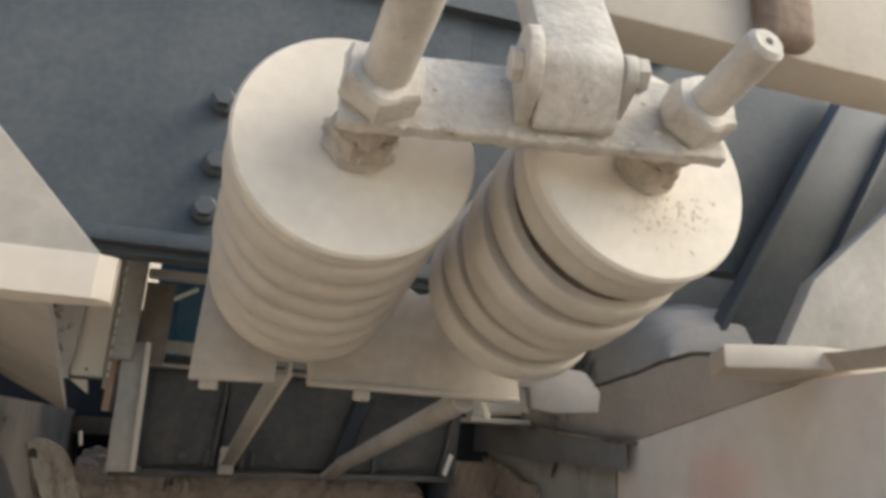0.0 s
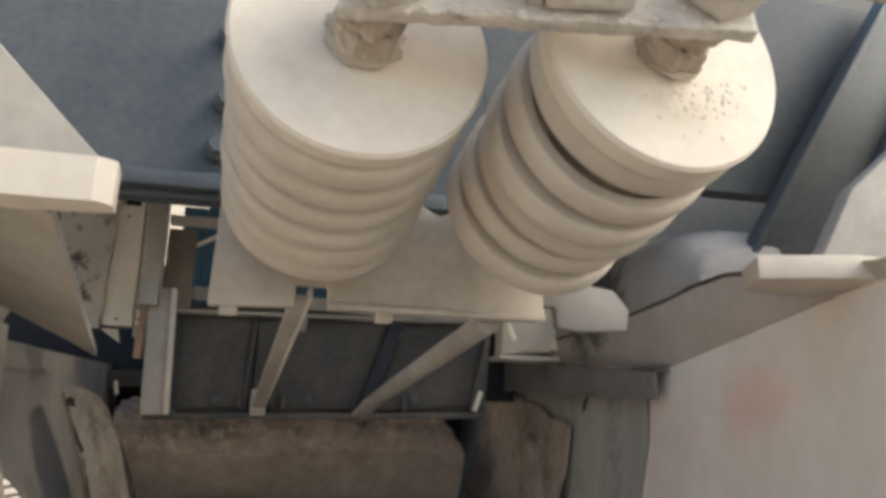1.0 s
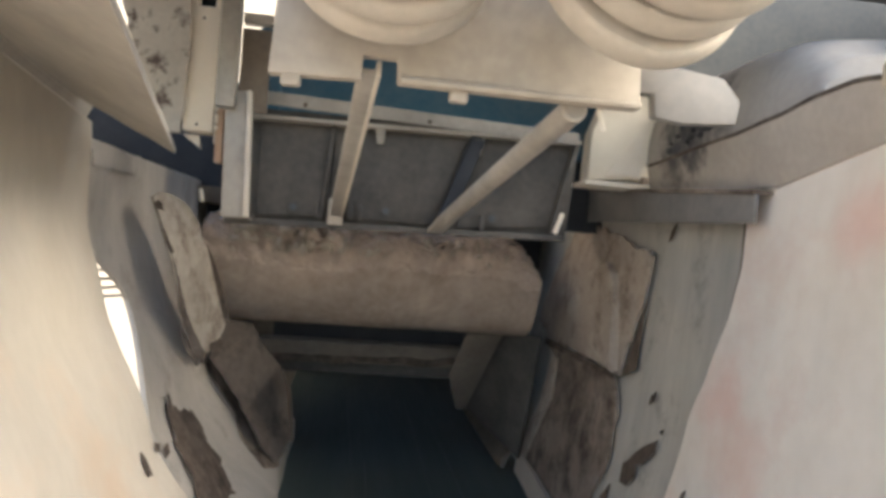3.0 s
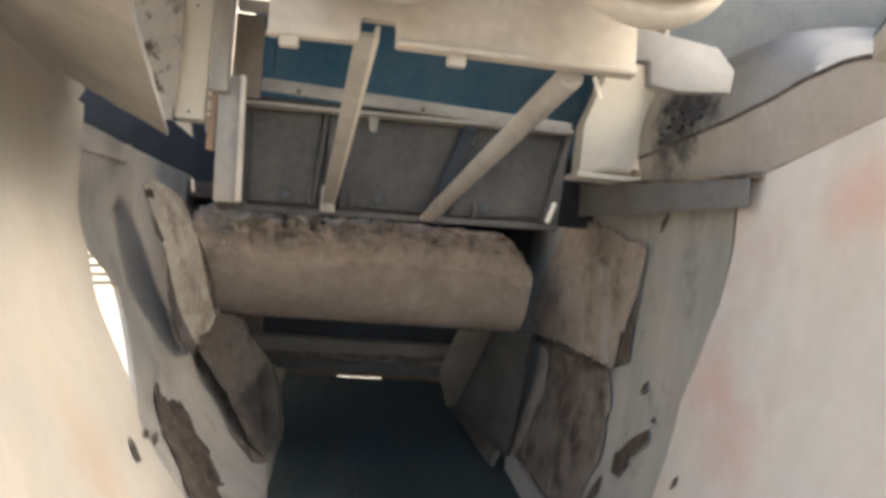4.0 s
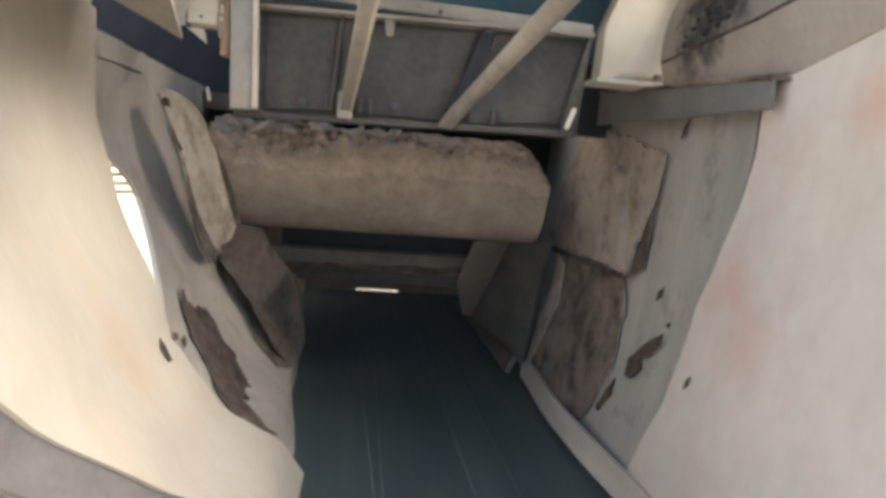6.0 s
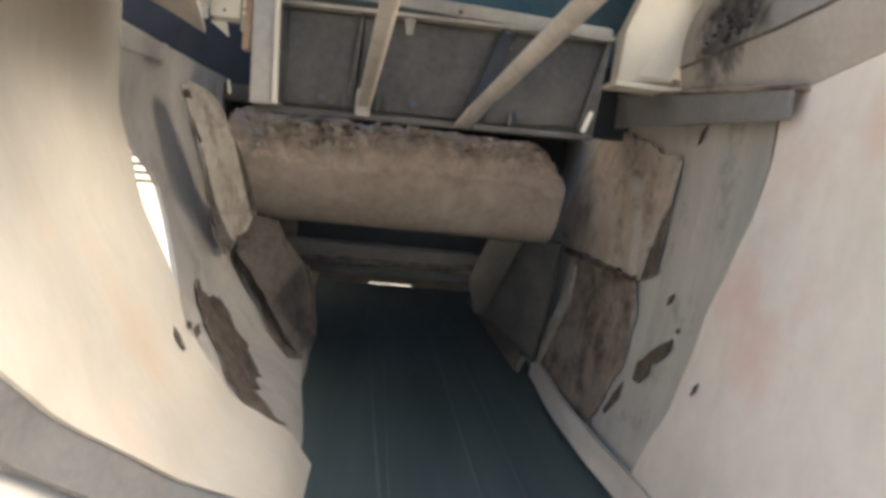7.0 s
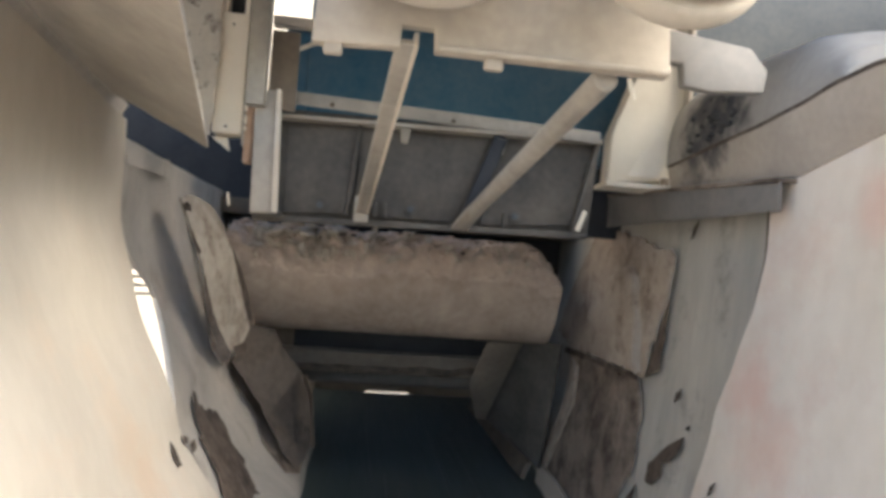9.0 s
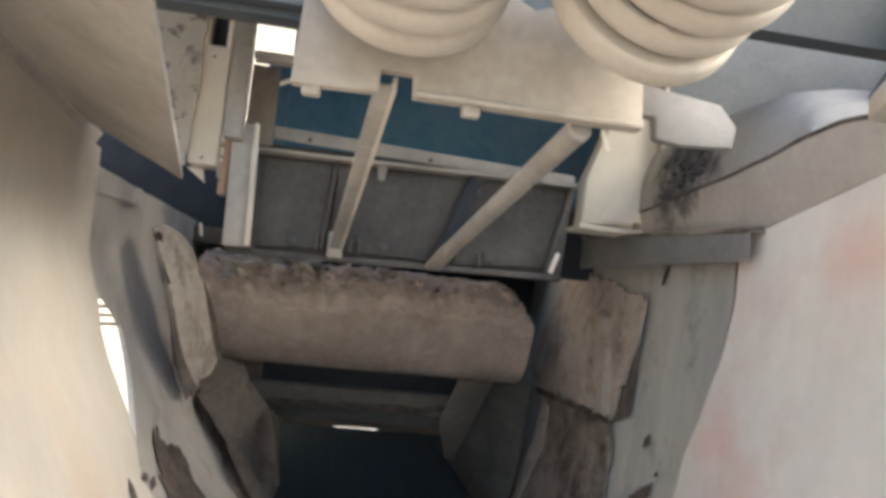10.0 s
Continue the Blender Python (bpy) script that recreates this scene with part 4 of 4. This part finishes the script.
part("bottom_lip", strip((-0.02, PY - 0.012, 1.583), (0.78, PY - 0.012, 1.600), 0.014, 0.03, (0, 0, 1), 0.003), M_PANEL, panel)
for x, z in ((0.13, 1.625), (0.345, 1.632), (0.60, 1.635)):
    b = part("bolt_boss", rod((x, PY - 0.004, z), (x, PY + 0.004, z), 0.016, 0.002, 20), M_PANEL, panel)
    part("bolt_head", hexnut((x, PY - 0.003, z), (0, -1, 0), 0.015, 0.008), M_DARK, b)
for x in (0.185, 0.262, 0.285, 0.575):
    part("clip", box(x - 0.005, x + 0.005, PY - 0.02, PY - 0.002, 1.605, 1.64, 0.002), M_PANEL, panel)

# ---- straps from the plate to the panel ----
st = thing("strap", (0.229, 1.87, 1.61), "dusty flat steel strap from spring plate to panel", "strap", "tension straps")
part("flat", strip((0.281, 1.052, 1.752), (0.229, 1.865, 1.612), 0.027, 0.008, (1, 0, 0), 0.002), M_STRAP, st)
# cream colour on this edge paints the strap's bright highlight
part("edge_rib", strip((0.292, 1.052, 1.756), (0.243, 1.865, 1.616), 0.006, 0.02, (1, 0, 0), 0.002), M_CREAM, st, "raised edge, pale to paint the strap's highlight")
part("foot", box(0.212, 0.246, 1.855, 1.878, 1.59, 1.65, 0.003), M_STRAP, st)
st = thing("strap", (0.475, 1.87, 1.60), "dusty round tie tube with a flattened foot", "tie tube", "tension straps")
part("tube", rod((0.528, 1.052, 1.734), (0.481, 1.80, 1.625), 0.0165, 0.003, 20), M_STRAP, st)
part("hook", rod((0.556, 1.05, 1.735), (0.568, 1.06, 1.712), 0.003, 0.0008, 8), M_PALE, st, "small pale hook")
part("foot", strip((0.485, 1.74, 1.634), (0.462, 1.872, 1.592), 0.040, 0.012, (1, 0, 0), 0.004), M_STRAP, st, "flattened foot")

# ---- posts at the left ----
post = thing("white_post", (-0.11, 2.03, 1.787), "sunlit pale square steel post with a slot", "post")
P0, P1, PF = -0.158, -0.087, 2.0   # sides and front of the post
part("post_body", box(P0, P1, PF, PF + 0.07, 1.795, 2.100, 0.004), M_PALE, post)
part("post_body", box(P0, P0 + 0.015, PF, PF + 0.07, 2.100, 2.226, 0.002), M_PALE, post)
part("post_body", box(P1 - 0.012, P1, PF, PF + 0.07, 2.100, 2.226, 0.002), M_PALE, post)
part("post_body", box(P0, P1, PF, PF + 0.07, 2.226, 2.615, 0.004), M_PALE, post)
# slot's inner shade is painted by a black back sheet
part("slot_back", box(P0 + 0.016, P1 - 0.013, PF + 0.04, PF + 0.066, 2.100, 2.225, 0), M_BLACK, post, "black sheet painting the shade inside the slot")
for z in (1.811, 2.070, 2.274):
    part("rivet", rod((P0 + 0.034, PF - 0.0015, z), (P0 + 0.034, PF + 0.003, z), 0.0036, 0.0008, 10), M_HOLE, post)
part("edge_angle", box(P1 + 0.002, P1 + 0.014, PF + 0.006, PF + 0.07, 1.769, 2.615, 0.002), M_STRAP, post, "grey return edge")
part("foot_bracket", prism([(-0.164, 2.03, 1.789), (-0.123, 2.03, 1.789), (-0.116, 2.03, 1.754)], (0, 0.010, 0), 0.001), M_PALE, post, "small pale foot bracket")
rusty = thing("angle_iron", (-0.06, 1.92, 1.72), "rust-brown angle iron beside the post, with weld spots", "angle iron")
part("flange", box(-0.062, -0.046, 1.92, 1.96, 1.715, 2.615, 0.002), M_COPPER, rusty)
for k in range(22):
    z = 1.79 + k * 0.0145 + 0.004 * math.sin(k * 2.7)
    part("weld_spot", box(-0.065, -0.058, 1.9145, 1.922, z, z + 0.010, 0.002, None, 1), M_PALE, rusty)
solo("upright_bar", box(-0.036, 0.003, 1.76, 1.80, 1.82, 2.62, 0.003), M_STRAP, (0.02, 1.78, 1.82), "grey dusty upright bar of the frame", "bar")
solo("brown_plate", box(0.004, 0.066, 1.80, 1.812, 1.82, 2.001, 0.003), M_DIM, (0.07, 1.8, 1.82), "dark brown dusty plate between bar and casing", "plate")
solo("slat", box(0.004, 0.155, 1.80, 1.83, 2.013, 2.034, 0.002), M_STEEL, (0.1, 1.81, 1.99), "thin brown slat across the daylight opening", "slat")
rp = ragged([(-0.240, 1.799), (-0.159, 1.787), (-0.152, 1.985), (-0.152, 2.226), (-0.342, 2.226), (-0.294, 2.021)], 0.010, 0.02, 3.0)
solo("rusty_plate", prism([(x, 1.99, z) for x, z in rp], (0, 0.01, 0), 0), M_FLAKE, (-0.2, 1.99, 1.80), "flaking rusty plate beside the pale post", "plate", round_=False)

# tiny pale strip that paints a white highlight in the cavity
solo("cavity_highlight", strip((-0.146, 2.200, 1.667), (-0.139, 2.200, 1.631), 0.008, 0.008, (1, 0, 0), 0.002), M_PALE, (-0.146, 2.200, 1.667), "tiny pale strip painting a highlight in the dark cavity", "bolt")

# ---- post at the right ----
post = thing("broad_post", (1.0, 2.1, 1.765), "broad pale dusty steel post", "post")
part("post_body", prism([(0.885, 2.06, 1.768), (1.085, 2.06, 1.784), (1.10, 2.06, 2.10), (1.08, 2.06, 2.6), (0.97, 2.06, 2.6), (0.95, 2.06, 2.06), (0.89, 2.06, 1.90)], (0, 0.07, 0), 0.005), M_PALE, post)
part("side_lip", box(1.088, 1.102, 2.03, 2.06, 1.79, 2.6, 0.003), M_CREAM, post)
part("foot_plate", box(0.87, 1.10, 2.03, 2.14, 1.752, 1.766, 0.003), M_PALE, post)
# added fin that draws the diagonal patch of sun on the post
part("sun_patch_fin", prism([(1.016, 2.0585, 1.898), (1.086, 2.0585, 1.912), (1.062, 2.0540, 1.850), (1.020, 2.044, 1.786), (0.933, 2.044, 1.784), (0.975, 2.0540, 1.850)], (0, 0.004, 0.0), 0), M_PALE, post, "pale tilted fin standing in for a patch of sun", round_=False)
part("foot_bolt", hexnut((1.04, 2.045, 1.766), (0, 0, 1), 0.022, 0.02), M_RUST, post, "small rusty bolt")

# ---- upper walls ----
solo("wall_upper", box(0.641, 2.2, 1.45, 1.50, 2.10, 2.62, 0), M_DARK, (1.4, 1.47, 2.10), "dark slate machine wall behind the springs", "wall", kind="structure", round_=False)
solo("wall_upper", box(-0.9, 0.64, 1.45, 1.50, 1.977, 2.62, 0), M_DARK, (0.4, 1.47, 1.968), "dark slate machine wall behind the springs", "wall", kind="structure", round_=False)
for x, z in ((0.133, 2.30), (0.137, 2.17), (0.13, 2.075)):
    b = solo("wall_bolt", rod((x, 1.452, z), (x, 1.425, z), 0.026, 0.006, 20), M_DARK, (x, 1.45, z), "dull grey bolt on the dark wall", "bolt", "wall bolts")
    part("head", hexnut((x, 1.428, z), (0, -1, 0), 0.034, 0.02), M_DARK, b)
solo("wall_back", box(1.09, 2.2, 2.15, 2.2, 1.72, 2.62, 0), M_DARK, (1.6, 2.17, 1.72), "dark wall behind the broad post", "wall", kind="structure", round_=False)
solo("wall_ledge", box(-0.3, 0.6, 1.42, 1.45, 1.99, 2.02, 0.004), M_DARK, (0.2, 1.43, 1.968), "dark ledge along the wall's lower edge", "ledge")
# unseen deck plates, added to keep the sky off wall and beam
solo("ceiling", box(-0.9, 1.15, 1.42, 2.3, 2.62, 2.68, 0), M_DARK, (0.4, 1.5, 2.62), "dark underside of the machine deck, unseen, blocking the sky", "ceiling", kind="structure", round_=False)
solo("ceiling", box(0.086, 2.2, 2.301, 3.0, 2.62, 2.68, 0), M_DARK, (1.0, 2.6, 2.62), "dark underside of the machine deck, unseen, blocking the sky", "ceiling", kind="structure", round_=False)
# black sheet painting shade between panel and beam
solo("shade_sheet_under", box(-0.03, 1.2, 2.42, 2.46, 1.64, 1.86, 0), M_BLACK, (0.6, 2.44, 1.64), "black sheet painting the dark gap under the blue casing", "wall", kind="structure", round_=False)
solo("wall_blue", box(-0.04, 0.029, 2.35, 2.40, 1.86, 2.20, 0.004), M_BLUE, (0.0, 2.37, 1.7), "blue painted machine casing behind the panel", "wall", kind="structure", round_=False)
# bright streak of light drawn as a pale strip
solo("gleam_strip", strip((0.056, 1.83, 1.968), (0.112, 1.86, 2.008), 0.010, 0.003, (0, 0, 1), 0.001), M_PALE, (0.08, 1.84, 1.98), "thin pale strip painting a bright streak before the blue casing", "strip")
solo("wall_blue", box(0.03, 1.2, 2.35, 2.40, 1.86, 2.62, 0.004), M_BLUE, (0.4, 2.37, 1.7), "blue painted machine casing behind the panel", "wall", kind="structure", round_=False)
solo("deck_beam", box(0.62, 2.2, 0.88, 0.972, 2.267, 2.62, 0.006), M_CREAM, (1.2, 0.92, 2.267), "pale deck beam over the springs", "beam")
solo("hanging_clamp", box(0.895, 0.985, 0.835, 0.879, 2.262, 2.45, 0.018, None, 3), M_RUST, (1.0, 0.86, 2.26), "brown clamp on the deck beam", "clamp")

# ---- left frame ----
lf = thing("side_bracket", (0.0, 0.75, 1.755), "thick dusty steel bracket flange with a gusset", "bracket")
bm = prism([(-0.9, 0.69, 1.760), (0.116, 0.69, 1.760), (0.128, 0.70, 1.760), (0.126, 0.722, 1.760), (-0.9, 0.722, 1.760)], (0, 0, 0.034), 0)
bmesh.ops.subdivide_edges(bm, edges=bm.edges[:], cuts=14, use_grid_fill=True)
for v in bm.verts:
    v.co += Vector((0, 0.006 * noise.noise(v.co * 14), 0.006 * noise.noise(v.co * 25 + Vector((3, 3, 3)))))
part("flange", bm, M_CREAM, lf)
part("gusset", prism([(0.122, 0.72, 1.790), (-0.6, 0.72, 1.790), (-0.6, 0.72, 2.54)], (0, 0.014, 0), 0.002), M_STRAP, lf, "grey speckled gusset plate")
part("base_plate", sheet(lambda u, v: (-0.296 + v * (0.377 - 0.165 * u), 0.724 + u * (0.976 - 0.03 * v), left_top(0.724 + u * 0.976) + 0.03 + v * (1.757 - 0.055 * u - left_top(0.724 + u * 0.976) - 0.03)), spread(0, 1, 16), spread(0, 1, 16), 0.012, (0, 0, 1), 0.004), M_STRAP, lf, "grey-beige underside plate")

# ---- right frame ----
rl = thing("rail_angle", (1.02, 2.0, 1.645), "dark angle rail along the chute wall", "rail")
part("upright_leg", prism([(1.016, 1.467, 1.645), (1.016, 2.62, 1.682), (1.016, 2.62, 1.79), (1.016, 1.467, 1.7)], (0.008, 0, 0), 0.002), M_LIP, rl)
part("top_leg", prism([(1.010, 1.467, 1.7005), (1.010, 2.62, 1.7905), (1.10, 2.62, 1.7905), (1.10, 1.467, 1.7005)], (0, 0, 0.008), 0.002), M_BROWN, rl)


def flange_low(y):
    return right_top(y) + 0.007 if y < 1.49 else 1.72


def flange_high(y):
    return curve([(0.9, 1.83), (1.13, 1.85), (1.25, 1.866), (1.336, 1.862), (1.46, 1.846), (1.61, 1.834), (2.03, 1.815)], y)


solo("chute_flange", sheet(lambda u, v: (1.058 - 0.02 * v, u, flange_low(u) + v * (flange_high(u) - flange_low(u))), spread(-0.3, 2.028, 60), spread(0, 1, 5), 0.01, (1, 0, 0)), M_SHEET_STAIN, (1.05, 1.0, 1.7), "dusty folded flange along the chute wall's top", "flange", "chute flanges", "structure")
solo("trim_seam", sheet(lambda u, v: (1.0375, u, flange_high(u) - 0.004 + 0.008 * v), spread(1.14, 2.02, 40), spread(0, 1, 3), 0.006, (1, 0, 0)), M_HOLE, (1.04, 1.6, 1.8), "dark open seam along the flange's top", "seam", kind="structure")


def casing_place(u, v):
    z0 = flange_high(u) + 0.004
    h = curve([(1.335, 0.012), (1.342, 0.05), (1.37, 0.10), (1.45, 0.165), (1.56, 0.205), (1.70, 0.225), (2.06, 0.25)], u)
    a = v * radians(76)
    return (1.046 + 0.13 * (1 - math.cos(a)) + 0.10 * v ** 6, u, z0 + h * math.sin(a))


solo("side_casing", sheet(casing_place, [1.335 + 0.72 * (i / 47) ** 1.7 for i in range(48)], spread(0, 1, 24), 0.012, (1, 0, 0)), M_CASING, (1.06, 1.6, 1.8), "smooth dusty side casing with a rounded end", "wall", kind="structure")


def stain_on(outline, amp, step, seed):
    """A thin crust on the casing, from an outline in y and z."""
    out = []
    for y, z in ragged(outline, amp, step, seed):
        k = (z - flange_high(y) - 0.004) / 0.24
        out.append((1.032 if k < 0 else 1.036 + 0.13 * (1 - math.cos(min(1.5, k * 1.25))), y, z))
    return prism(out, (0.010, 0, 0), 0)


gr = thing("grease_stain", (1.04, 1.85, 1.8), "black greasy crust in flakes on the side casing", "stain")
for k in range(40):
    cy, cz, r = rng.gauss(1.80, 0.06), rng.gauss(1.895, 0.035), rng.uniform(0.003, 0.010)
    if not (1.58 < cy < 1.95 and cz > flange_high(cy) + r + 0.006):
        continue
    o = [(cy + r * math.cos(q), cz + r * rng.uniform(0.5, 1.1) * math.sin(q)) for q in (0.2, 1.1, 2.3, 3.3, 4.2, 5.3)]
    part("crust_patch", stain_on(o, r * 0.7, 0.006, k * 3.3), M_GREASE, gr, round_=False)
sh = thing("shelf_bracket", (1.2, 0.95, 1.815), "thick pale shelf bracket with an upright gusset", "bracket")
part("shelf", prism([(0.882, 0.962, 1.800), (1.03, 0.945, 1.808), (1.69, 0.94, 1.80), (1.69, 1.06, 1.80), (0.93, 1.06, 1.80)], (0, 0, 0.034), 0.004), M_CREAM, sh)
part("gusset", prism([(1.02, 1.0, 1.842), (1.69, 1.0, 1.842), (1.69, 1.0, 2.50), (1.27, 1.0, 2.11), (1.09, 1.0, 1.96)], (0, 0.03, 0), 0.003), M_STRAP, sh, "grey sloping gusset")
br = thing("diagonal_brace", (1.25, 1.38, 1.95), "dark slate diagonal brace on the wall, with raised edges", "brace")
part("web", strip((1.19, 1.40, 1.785), (1.72, 1.40, 2.60), 0.16, 0.03, (1, 0, -0.6), 0.004), M_DARK, br)
for dx, dz in ((0.068, -0.044), (-0.068, 0.044)):
    part("edge_flange", strip((1.19 + dx, 1.385, 1.785 + dz), (1.72 + dx, 1.385, 2.60 + dz), 0.016, 0.05, (1, 0, -0.6), 0.004), M_DARK, br)
